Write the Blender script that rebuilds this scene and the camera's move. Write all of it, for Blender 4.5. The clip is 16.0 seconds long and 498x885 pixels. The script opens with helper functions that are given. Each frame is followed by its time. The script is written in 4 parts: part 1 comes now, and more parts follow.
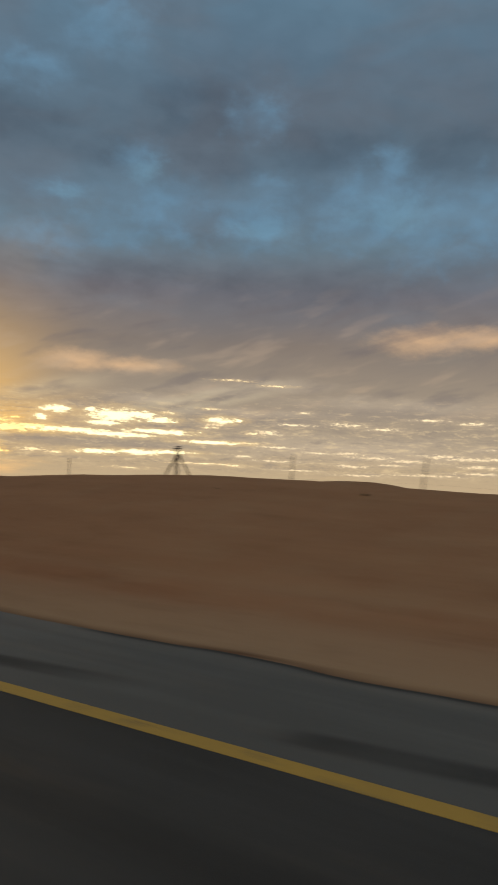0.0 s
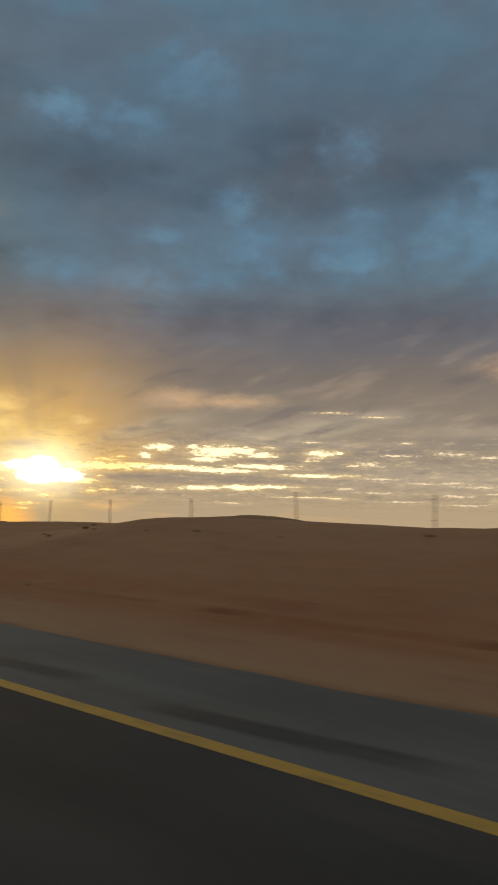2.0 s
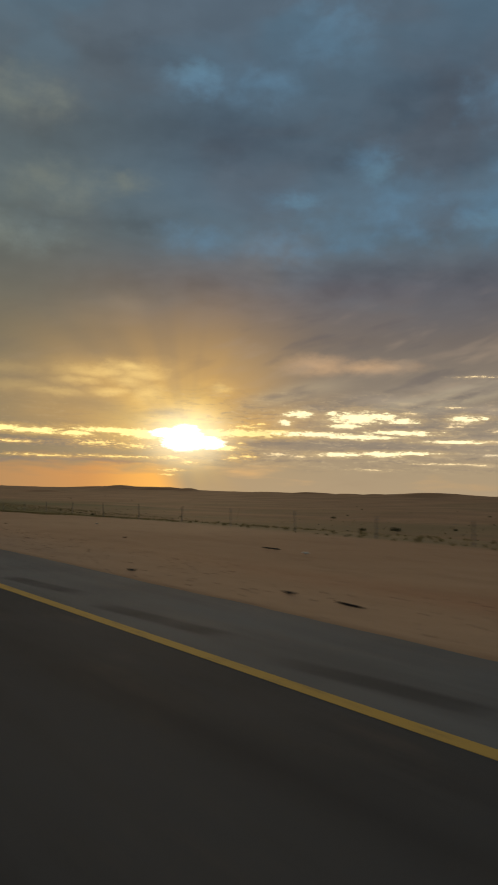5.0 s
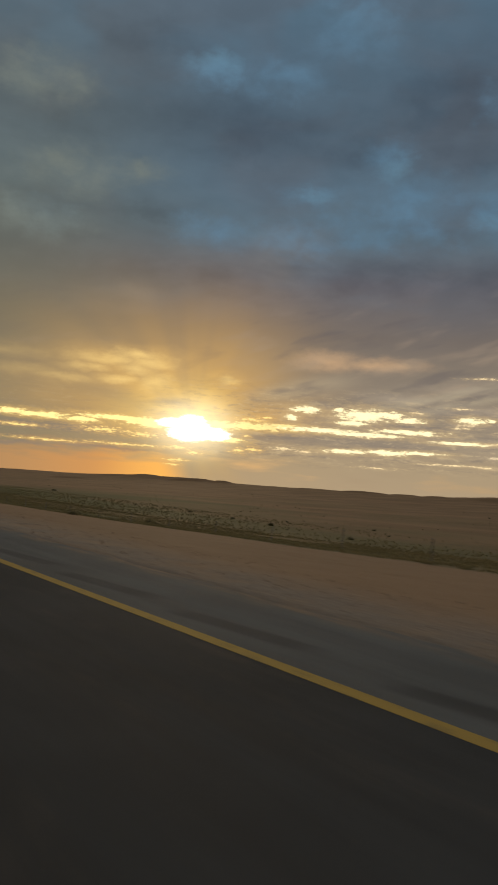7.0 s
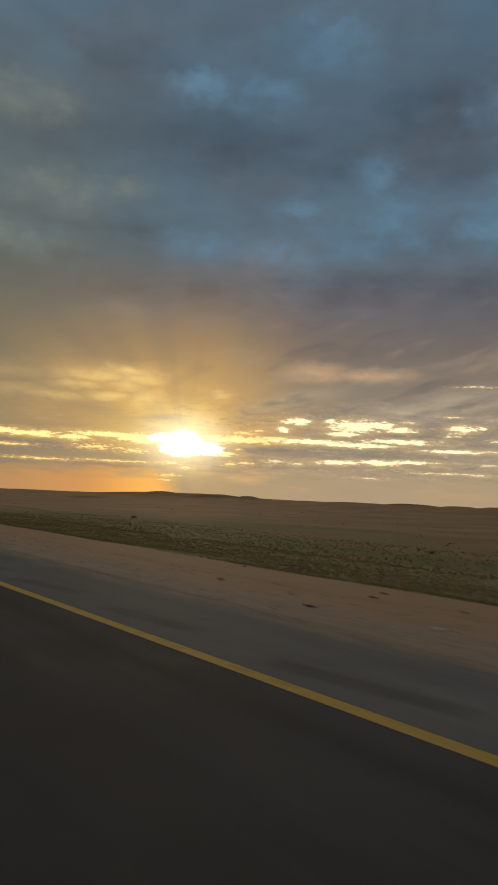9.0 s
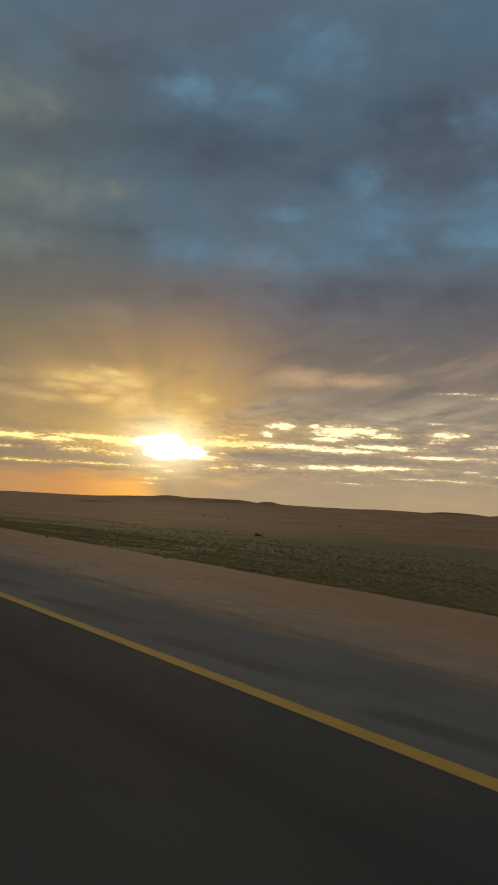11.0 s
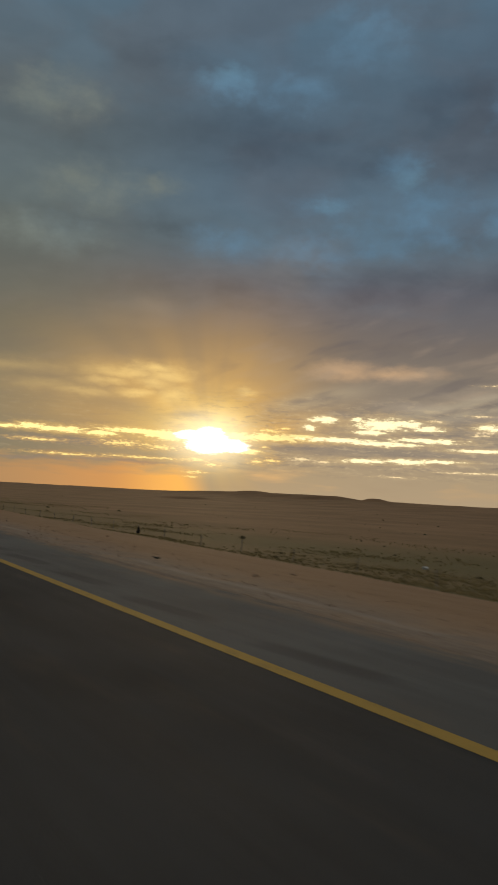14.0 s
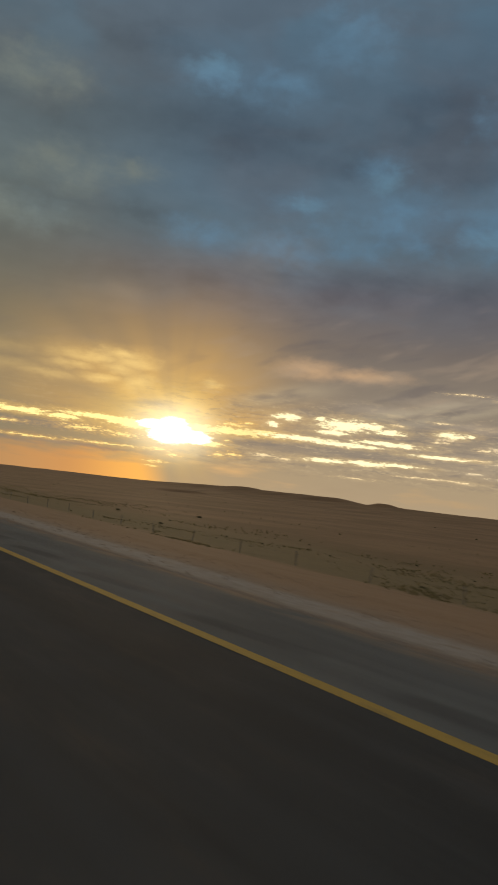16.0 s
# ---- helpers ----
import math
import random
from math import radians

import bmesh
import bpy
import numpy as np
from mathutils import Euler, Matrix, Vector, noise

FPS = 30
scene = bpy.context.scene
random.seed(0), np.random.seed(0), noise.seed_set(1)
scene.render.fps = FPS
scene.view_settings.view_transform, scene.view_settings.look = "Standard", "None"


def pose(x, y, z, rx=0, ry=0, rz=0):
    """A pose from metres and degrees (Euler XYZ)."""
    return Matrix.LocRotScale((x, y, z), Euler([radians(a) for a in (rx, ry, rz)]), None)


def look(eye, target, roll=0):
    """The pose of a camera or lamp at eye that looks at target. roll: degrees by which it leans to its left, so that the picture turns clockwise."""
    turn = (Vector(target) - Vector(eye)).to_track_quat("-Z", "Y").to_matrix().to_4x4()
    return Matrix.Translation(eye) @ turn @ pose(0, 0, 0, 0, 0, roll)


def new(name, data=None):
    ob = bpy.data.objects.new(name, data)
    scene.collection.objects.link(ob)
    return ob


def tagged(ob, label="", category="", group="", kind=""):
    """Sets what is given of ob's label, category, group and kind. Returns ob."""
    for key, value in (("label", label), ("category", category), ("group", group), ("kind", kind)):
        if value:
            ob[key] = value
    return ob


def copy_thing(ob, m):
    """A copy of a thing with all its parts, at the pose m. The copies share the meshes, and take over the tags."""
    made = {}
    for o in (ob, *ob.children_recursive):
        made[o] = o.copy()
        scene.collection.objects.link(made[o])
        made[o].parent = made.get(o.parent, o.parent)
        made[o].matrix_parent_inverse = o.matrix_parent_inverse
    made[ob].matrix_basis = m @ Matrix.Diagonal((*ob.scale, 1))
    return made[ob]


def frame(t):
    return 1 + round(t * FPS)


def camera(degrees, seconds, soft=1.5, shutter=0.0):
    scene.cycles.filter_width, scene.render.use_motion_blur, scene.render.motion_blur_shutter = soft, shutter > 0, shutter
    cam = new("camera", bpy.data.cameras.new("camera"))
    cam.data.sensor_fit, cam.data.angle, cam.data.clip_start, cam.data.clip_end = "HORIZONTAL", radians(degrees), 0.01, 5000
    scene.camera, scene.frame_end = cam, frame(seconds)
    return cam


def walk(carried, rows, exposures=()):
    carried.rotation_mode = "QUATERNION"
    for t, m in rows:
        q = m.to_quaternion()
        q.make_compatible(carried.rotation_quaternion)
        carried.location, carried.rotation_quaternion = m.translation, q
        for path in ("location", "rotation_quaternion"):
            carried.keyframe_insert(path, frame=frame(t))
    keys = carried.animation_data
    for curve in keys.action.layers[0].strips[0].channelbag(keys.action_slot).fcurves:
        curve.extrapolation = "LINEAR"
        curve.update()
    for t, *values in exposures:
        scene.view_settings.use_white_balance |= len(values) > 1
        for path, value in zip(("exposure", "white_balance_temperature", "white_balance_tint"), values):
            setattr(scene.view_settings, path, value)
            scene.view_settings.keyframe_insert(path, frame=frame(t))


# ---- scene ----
cam = camera(35.0, 16.0, soft=1.8, shutter=0.27)
walk(cam, [
    (0.0, pose(-0.00, 0.08, 1.3, 94.18, -2.56, 38.09)),
    (0.5, pose(-10.85, -0.34, 1.3, 95.16, -3.41, 40.52)),
    (1.0, pose(-21.70, -0.76, 1.3, 95.50, -2.63, 41.98)),
    (1.5, pose(-32.55, -1.17, 1.3, 96.02, -1.00, 43.49)),
    (2.0, pose(-43.40, -1.55, 1.3, 96.38, -1.42, 45.53)),
    (2.5, pose(-54.25, -1.91, 1.3, 94.34, -1.59, 47.03)),
    (3.0, pose(-65.10, -2.26, 1.3, 94.15, -1.52, 48.03)),
    (3.5, pose(-75.95, -2.60, 1.3, 96.34, -0.88, 49.78)),
    (4.0, pose(-86.80, -2.93, 1.3, 95.16, -1.46, 51.28)),
    (4.5, pose(-97.65, -3.24, 1.3, 93.88, -1.00, 55.22)),
    (5.0, pose(-108.50, -3.53, 1.3, 93.72, -1.72, 55.64)),
    (5.2, pose(-112.84, -3.65, 1.3, 93.98, -2.68, 55.61)),
    (7.5, pose(-162.75, -4.79, 1.3, 93.22, -4.16, 55.92)),
    (8.0, pose(-173.60, -4.90, 1.3, 94.42, -3.24, 56.01)),
    (8.5, pose(-184.45, -4.98, 1.3, 94.17, -3.23, 55.98)),
    (9.0, pose(-195.30, -5.04, 1.3, 94.20, -2.63, 55.42)),
    (11.5, pose(-249.55, -4.90, 1.3, 94.53, -3.44, 53.98)),
    (12.0, pose(-260.40, -4.72, 1.3, 94.43, -3.83, 54.14)),
    (12.5, pose(-271.25, -4.51, 1.3, 95.89, -3.51, 55.36)),
    (13.0, pose(-282.10, -4.43, 1.3, 96.18, -2.86, 57.23)),
    (13.5, pose(-292.95, -4.33, 1.3, 93.71, -3.12, 57.26)),
    (14.0, pose(-303.80, -4.18, 1.3, 93.93, -3.27, 57.28)),
    (14.5, pose(-314.65, -3.87, 1.3, 98.06, -4.36, 57.91)),
    (15.0, pose(-325.50, -3.65, 1.3, 96.31, -5.35, 56.16)),
    (15.5, pose(-336.35, -3.46, 1.3, 93.81, -6.16, 54.36)),
    (16.0, pose(-347.20, -3.21, 1.3, 93.72, -6.62, 54.32)),
], exposures=[(0.0, 0.48, 7000, 11), (1.5, 0.34, 7000, 11), (3.0, 0.2, 7000, 11), (5.0, 0.12, 7000, 11), (14.0, 0.14, 7000, 11), (14.5, 0.4, 7000, 11), (15.0, 0.3, 7000, 11), (15.5, 0.14, 7000, 11), (16.0, 0.14, 7000, 11)])
SKY_LEVEL = 1.0

# ---- light and sky ----
SUN_AZ, SUN_EL = 60.3, 3.9          # degrees from +Y towards -X, degrees up


def lin(r, g, b, k=1.0):
    return tuple(k * ((c / 255 / 12.92) if c < 10.3 else ((c / 255 + 0.055) / 1.055) ** 2.4) for c in (r, g, b)) + (1.0,)


class Nodes:
    """Short spelling for a node tree's arithmetic."""

    def __init__(self, tree):
        self.tree = tree
        tree.nodes.clear()

    def add(self, kind, operation="", use_clamp=False, interpolation_type="", data_type="", blend_type="", attribute_name=""):
        n = self.tree.nodes.new(kind)
        if operation:
            n.operation = operation
        if use_clamp:
            n.use_clamp = True
        if interpolation_type:
            n.interpolation_type = interpolation_type
        if data_type:
            n.data_type = data_type
        if blend_type:
            n.blend_type = blend_type
        if attribute_name:
            n.attribute_name = attribute_name
        return n

    def put(self, socket, value):
        if hasattr(value, "links"):
            self.tree.links.new(value, socket)
        elif value is not None:
            socket.default_value = value

    def math(self, op, a, b=None, c=None, clamp=False):
        n = self.add("ShaderNodeMath", operation=op, use_clamp=clamp)
        for s, v in zip(n.inputs, (a, b, c)):
            self.put(s, v)
        return n.outputs[0]

    def vec(self, op, a, b=None, out=0):
        n = self.add("ShaderNodeVectorMath", operation=op)
        self.put(n.inputs[0], a)
        self.put(n.inputs[1], b)
        return n.outputs[out]

    def xyz(self, x=0.0, y=0.0, z=0.0):
        n = self.add("ShaderNodeCombineXYZ")
        for s, v in zip(n.inputs, (x, y, z)):
            self.put(s, v)
        return n.outputs[0]

    def noise(self, vector, scale, detail=4.0, rough=0.55, warp=0.0, colour=False):
        n = self.add("ShaderNodeTexNoise")
        self.put(n.inputs["Vector"], vector)
        n.inputs["Scale"].default_value, n.inputs["Detail"].default_value = scale, detail
        n.inputs["Roughness"].default_value, n.inputs["Distortion"].default_value = rough, warp
        return n.outputs["Color" if colour else "Fac"]

    def stir(self, p, squeeze, amount, rough=0.6, detail=4.0):
        """p pushed about by noise, in degrees."""
        q = self.vec("MULTIPLY", p, squeeze)
        a = self.noise(q, 1.0, detail, rough)
        b = self.noise(self.vec("ADD", q, (31.7, 12.3, 5.1)), 1.0, detail, rough)
        return self.vec("ADD", p, self.xyz(self.math("MULTIPLY_ADD", a, amount[0], -amount[0] / 2), self.math("MULTIPLY_ADD", b, amount[1], -amount[1] / 2)))

    def step(self, value, lo, hi, a=0.0, b=1.0):
        n = self.add("ShaderNodeMapRange", interpolation_type="SMOOTHSTEP")
        for s, v in zip(n.inputs, (value, lo, hi, a, b)):
            self.put(s, v)
        return n.outputs[0]

    def mix(self, fac, a, b, blend="MIX"):
        n = self.add("ShaderNodeMix", data_type="RGBA", blend_type=blend)
        for s, v in zip((n.inputs[0], n.inputs[6], n.inputs[7]), (fac, a, b)):
            self.put(s, v)
        return n.outputs[2]

    def ramp(self, value, stops):
        n = self.add("ShaderNodeValToRGB")
        self.put(n.inputs[0], value)
        e = n.color_ramp.elements
        while len(e) < len(stops):
            e.new(0.5)
        for item, (at, colour) in zip(e, stops):
            item.position, item.color = at, colour
        return n.outputs[0]

    def nearest(self, p, shapes):
        """How far p lies from the nearest of several ellipses, in their own radii."""
        best = None
        for az, el, wide, high in shapes:
            m = self.add("ShaderNodeVectorMath", operation="MULTIPLY_ADD")
            self.put(m.inputs[0], p)
            m.inputs[1].default_value = (1 / wide, 1 / high, 0)
            m.inputs[2].default_value = (-az / wide, -el / high, 0)
            d = self.vec("LENGTH", m.outputs[0], out=1)
            best = d if best is None else self.math("MINIMUM", best, d)
        return best


world = bpy.data.worlds.new("evening_sky")
scene.world = world
world.use_nodes = True
W = Nodes(world.node_tree)
ray_dir = W.add("ShaderNodeTexCoord").outputs["Generated"]
split = W.add("ShaderNodeSeparateXYZ")
W.put(split.inputs[0], ray_dir)
dx, dy, dz = split.outputs
DEG = 57.29578
el = W.math("MULTIPLY", W.math("ARCSINE", dz), DEG)
az = W.math("MULTIPLY", W.math("ARCTAN2", W.math("MULTIPLY", dx, -1.0), dy), DEG)
flat_p = W.xyz(az, el, 0.0)

# cloud deck seen in perspective, so that its pattern closes up towards the horizon
lift = W.math("ADD", W.math("MAXIMUM", dz, 0.0), 0.14)
deck_p = W.xyz(W.math("DIVIDE", dx, lift), W.math("DIVIDE", dy, lift), 0.0)
billow = W.noise(deck_p, 1.3, 4.0, 0.48, 0.25)
wisp = W.noise(deck_p, 3.6, 4.0, 0.46, 0.15)
soft_p = W.stir(flat_p, (0.22, 0.42, 1), (4.4, 2.6), 0.62, 5.0)

deck = W.ramp(W.math("DIVIDE", W.math("MAXIMUM", el, 0.0), 90.0), [
    (0.000, lin(169, 150, 123)), (0.022, lin(164, 147, 121)), (0.05, lin(148, 136, 119)), (0.085, lin(134, 124, 112)),
    (0.125, lin(113, 105, 100)), (0.165, lin(96, 98, 107)), (0.20, lin(85, 104, 118)), (0.235, lin(82, 104, 122)),
    (0.28, lin(74, 92, 108)), (0.33, lin(78, 101, 120)), (0.42, lin(79, 110, 132)), (0.60, lin(150, 152, 150)), (1.0, lin(198, 186, 168))])
above = W.step(el, 8.0, 16.0)
# grey undersides and lighter blue swells of the deck
shade = W.math("MULTIPLY", W.math("SUBTRACT", W.math("MULTIPLY_ADD", wisp, 0.4, billow), 0.7), W.math("MULTIPLY_ADD", above, 0.5, 0.3))
deck = W.mix(W.step(shade, 0.0, -0.2), deck, W.mix(1.0, deck, (0.89, 0.87, 0.88, 1), "MULTIPLY"))
deck = W.mix(W.math("MULTIPLY", W.step(shade, 0.0, 0.22), W.math("MULTIPLY", above, 0.35)), deck, lin(90, 116, 137))
puff = W.noise(W.vec("MULTIPLY", flat_p, (0.34, 0.52, 1)), 1.0, 5.0, 0.5, 0.25)
lobes = W.math("MULTIPLY_ADD", W.noise(W.vec("MULTIPLY", flat_p, (0.62, 0.85, 1)), 1.0, 4.0, 0.56, 0.2), 2.2, -1.1)
# broad drifts of mauve grey between the blue
mauve = W.noise(W.vec("MULTIPLY", flat_p, (0.085, 0.17, 1)), 1.0, 4.0, 0.5, 0.4)
deck = W.mix(W.math("MULTIPLY", W.step(mauve, 0.42, 0.64), W.math("MULTIPLY", above, 0.45)), deck, lin(84, 91, 102))
BELLIES = [(63.9, 18.7, 2.4, 0.4), (58.2, 24.7, 4.7, 1.6), (42.9, 26.9, 3.5, 2.0), (69.7, 23.9, 2.4, 1.2), (44.8, 15.9, 4.4, 0.8), (50.6, 15.2, 4.7, 1.0), (39.3, 15.6, 3.0, 1.0), (61.0, 14.6, 6.0, 1.0),
           (33.0, 24.6, 3.2, 1.2), (30.0, 15.5, 6.0, 1.4), (50.0, 23.6, 2.4, 0.9), (41.6, 23.4, 2.2, 0.8), (24.0, 24.0, 3.0, 1.4), (66.0, 29.5, 3.0, 1.0)]
belly = W.step(W.math("MULTIPLY_ADD", lobes, 0.5, W.nearest(soft_p, BELLIES)), 2.0, 0.1)
deck = W.mix(W.math("MULTIPLY", belly, W.step(puff, 0.7, 0.35, 0.35, 0.8)), deck, W.mix(1.0, deck, (0.74, 0.74, 0.76, 1), "MULTIPLY"))
SWELLS = [(52.7, 20.6, 1.5, 0.5), (47.3, 23.4, 1.0, 0.8), (45.0, 20.0, 2.6, 1.3), (38.4, 19.6, 2.2, 1.4), (37.4, 21.9, 1.1, 0.7), (29.9, 21.4, 2.4, 1.5), (28.4, 23.7, 1.0, 0.8), (30.7, 19.2, 2.4, 0.8),
          (25.6, 19.3, 2.2, 1.6), (38.6, 26.8, 1.6, 1.0), (50.4, 31.6, 2.0, 1.3), (60.4, 28.2, 1.5, 0.6), (55.4, 28.2, 2.0, 0.8), (59.2, 17.9, 2.4, 0.7), (53.8, 17.7, 2.4, 0.7), (48.1, 18.6, 2.0, 0.9),
          (72.2, 17.8, 1.4, 0.8), (21.0, 20.0, 3.0, 1.8)]
swell = W.step(W.math("MULTIPLY_ADD", lobes, 1.1, W.nearest(soft_p, SWELLS)), 2.5, -0.1)
deck = W.mix(W.math("MULTIPLY", swell, W.step(puff, 0.28, 0.7, 0.22, 0.78)), deck, lin(88, 123, 150))
# thin teal rifts where the deck opens
rift = W.step(W.math("MULTIPLY_ADD", lobes, 1.0, W.nearest(soft_p, [(52.6, 20.7, 1.2, 0.4), (46.6, 22.4, 0.9, 0.6), (60.6, 28.6, 1.2, 0.5), (38.2, 19.2, 1.8, 0.6), (28.4, 20.4, 2.2, 0.8)])), 2.2, -0.2)
deck = W.mix(W.math("MULTIPLY", rift, 0.34), deck, lin(98, 139, 164))

# warm haze beyond the sun
deck = W.mix(W.math("MULTIPLY", W.math("MULTIPLY", W.step(az, 56.0, 76.0), W.step(el, 40.0, 10.0)), 0.65), deck, lin(99, 103, 90))
veil = W.step(W.math("MULTIPLY_ADD", lobes, 0.7, W.nearest(soft_p, [(70.4, 20.9, 2.6, 1.1), (73.0, 26.2, 2.4, 1.0), (66.5, 21.4, 2.2, 0.6), (73.2, 17.4, 2.6, 0.9)])), 2.3, -0.3)
deck = W.mix(W.math("MULTIPLY", veil, W.step(puff, 0.3, 0.65, 0.3, 0.85)), deck, lin(113, 122, 118))

# fine mottling of the cloud base
fleck = W.noise(W.vec("MULTIPLY", flat_p, (0.30, 0.62, 1)), 1.0, 3.0, 0.5, 0.3)
deck = W.mix(W.math("MULTIPLY", above, 0.7), deck, W.mix(1.0, deck, W.xyz(W.step(fleck, 0.25, 0.75, 0.93, 1.06), W.step(fleck, 0.25, 0.75, 0.935, 1.065), W.step(fleck, 0.25, 0.75, 0.94, 1.07)), "MULTIPLY"))

# clear sky above the deck, seen faintly through its thin parts
clear = W.add("ShaderNodeTexSky")
clear.sky_type, clear.sun_disc = "NISHITA", False
clear.sun_elevation, clear.sun_rotation = radians(SUN_EL), radians(-SUN_AZ)
deck = W.mix(W.math("MULTIPLY", W.step(billow, 0.55, 0.8), 0.12), deck, W.mix(1.0, clear.outputs[0], (0.06, 0.06, 0.06, 1), "MULTIPLY"))

# the sun's glow behind the clouds and the beams that fan out of it
to_sun = W.vec("SUBTRACT", flat_p, (SUN_AZ, SUN_EL + 0.1, 0))
off = W.add("ShaderNodeSeparateXYZ")
W.put(off.inputs[0], to_sun)
beams = W.noise(W.xyz(W.math("MULTIPLY", W.math("ARCTAN2", off.outputs[1], off.outputs[0]), 2.3), 0.0, 3.7), 1.0, 1.5, 0.5)
reach = W.vec("LENGTH", W.xyz(W.math("MULTIPLY", off.outputs[0], W.step(off.outputs[0], -3.0, 3.0, 0.95, 0.52)), W.math("MULTIPLY", off.outputs[1], 0.9)), out=1)
fan = W.math("MULTIPLY", W.math("MULTIPLY_ADD", W.step(beams, 0.28, 0.72), W.step(reach, 11.0, 2.0, 0.2, 0.6), 0.5), W.step(off.outputs[1], -1.2, 1.5, 0.3, 1.0))
deck = W.mix(W.math("MULTIPLY", W.math("MULTIPLY", W.math("POWER", W.step(reach, 15.0, 0.0), 1.5), fan), 0.9), deck, lin(212, 168, 96))
deck = W.mix(W.math("MULTIPLY", W.math("MULTIPLY", W.math("POWER", W.step(reach, 5.2, 0.3), 1.7), W.step(off.outputs[1], -1.2, 1.5, 0.3, 0.95)), W.math("MULTIPLY_ADD", W.step(beams, 0.3, 0.7), 0.3, 0.66)), deck, lin(255, 222, 138))

# orange strip of clear air under the deck, cut off by the shaft of shade below the sun
orange = W.math("MULTIPLY", W.math("MULTIPLY", W.step(W.math("MULTIPLY_ADD", wisp, 2.0, el), 3.6, 1.9), W.step(W.math("MULTIPLY_ADD", el, -0.5, az), 59.6, 62.2)), W.step(az, 76.0, 62.0, 0.45, 1.0))
deck = W.mix(W.math("MULTIPLY", orange, 0.9), deck, W.mix(W.step(az, 68.0, 62.0), lin(216, 150, 82), lin(252, 184, 92)))

# soft sunlit cloud edges
gold_p = W.stir(flat_p, (0.4, 0.9, 1), (1.8, 0.9), 0.6, 5.0)
soft_edge = W.math("MULTIPLY_ADD", W.noise(W.vec("MULTIPLY", flat_p, (0.7, 1.5, 1)), 1.0, 5.0, 0.6), 2.0, -1.0)
GOLD = [(67.2, 8.4, 1.95, 0.3), (64.6, 8.75, 1.5, 0.28), (63.6, 8.35, 1.1, 0.34), (64.5, 7.8, 1.1, 0.3), (70.3, 6.85, 1.8, 0.2), (65.8, 7.0, 1.0, 0.2), (68.4, 7.7, 1.2, 0.2), (58.0, 7.6, 0.5, 0.2), (72.4, 7.1, 1.4, 0.26),
        (63.0, 7.0, 0.9, 0.5), (74.5, 8.2, 2.4, 0.3)]
gold_d = W.math("ADD", W.nearest(gold_p, GOLD), soft_edge)
deck = W.mix(W.math("MULTIPLY", W.step(gold_d, 4.2, 0.4), W.step(az, 73.0, 66.0, 0.1, 0.26)), deck, lin(232, 190, 116))
deck = W.mix(W.math("MULTIPLY", W.step(gold_d, 2.2, -0.5), W.step(az, 72.0, 65.0, 0.12, 0.6)), deck, lin(255, 220, 142))
ROSE = [(50.7, 9.4, 1.4, 0.36), (47.4, 9.3, 1.8, 0.26), (45.7, 9.3, 0.6, 0.2), (25.8, 11.75, 1.9, 0.5), (21.7, 11.9, 2.4, 0.4)]
deck = W.mix(W.math("MULTIPLY", W.step(W.math("ADD", W.nearest(gold_p, ROSE), soft_edge), 3.0, -0.6), 0.66), deck, lin(206, 170, 132))
PALE = [(45.0, 7.0, 3.2, 0.4), (41.0, 7.8, 3.4, 0.4), (37.0, 8.4, 4.0, 0.4), (38.5, 6.3, 5.0, 0.3), (27.0, 7.2, 7.0, 0.5), (31.0, 3.9, 9.0, 0.8)]
deck = W.mix(W.math("MULTIPLY", W.step(W.math("MULTIPLY_ADD", soft_edge, 0.6, W.nearest(gold_p, PALE)), 1.8, 0.0), W.math("MULTIPLY", wisp, 0.6)), deck, lin(180, 167, 150))
SLATE = [(44.2, 5.0, 2.2, 0.18), (42.4, 6.2, 1.4, 0.3), (36.0, 5.8, 3.0, 0.4), (28.0, 6.5, 6.0, 0.4), (48.0, 3.7, 6.0, 0.25), (50.2, 6.3, 2.0, 0.3), (54.0, 3.6, 3.0, 0.3), (70.0, 3.3, 4.5, 0.3), (66.0, 2.1, 3.6, 0.14), (73.0, 1.9, 3.0, 0.12), (62.0, 5.6, 1.6, 0.3)]
deck = W.mix(W.math("MULTIPLY", W.step(W.math("MULTIPLY_ADD", soft_edge, 0.5, W.nearest(gold_p, SLATE)), 1.7, 0.2), 0.5), deck, lin(128, 120, 113))

# pale shafts that slant away from the sun through the haze
slant_p = W.xyz(az, W.math("MULTIPLY_ADD", az, 0.244, el), 0.0)
shaft = W.step(W.nearest(slant_p, [(43.5, 17.6, 4.5, 0.3), (42.0, 16.8, 4.5, 0.26), (37.0, 17.6, 4.0, 0.3), (52.5, 20.2, 3.0, 0.5)]), 2.2, 0.0)
deck = W.mix(W.math("MULTIPLY", W.math("MULTIPLY", shaft, W.step(el, 9.4, 7.4)), W.math("MULTIPLY_ADD", wisp, 0.4, 0.12)), deck, lin(190, 178, 152))

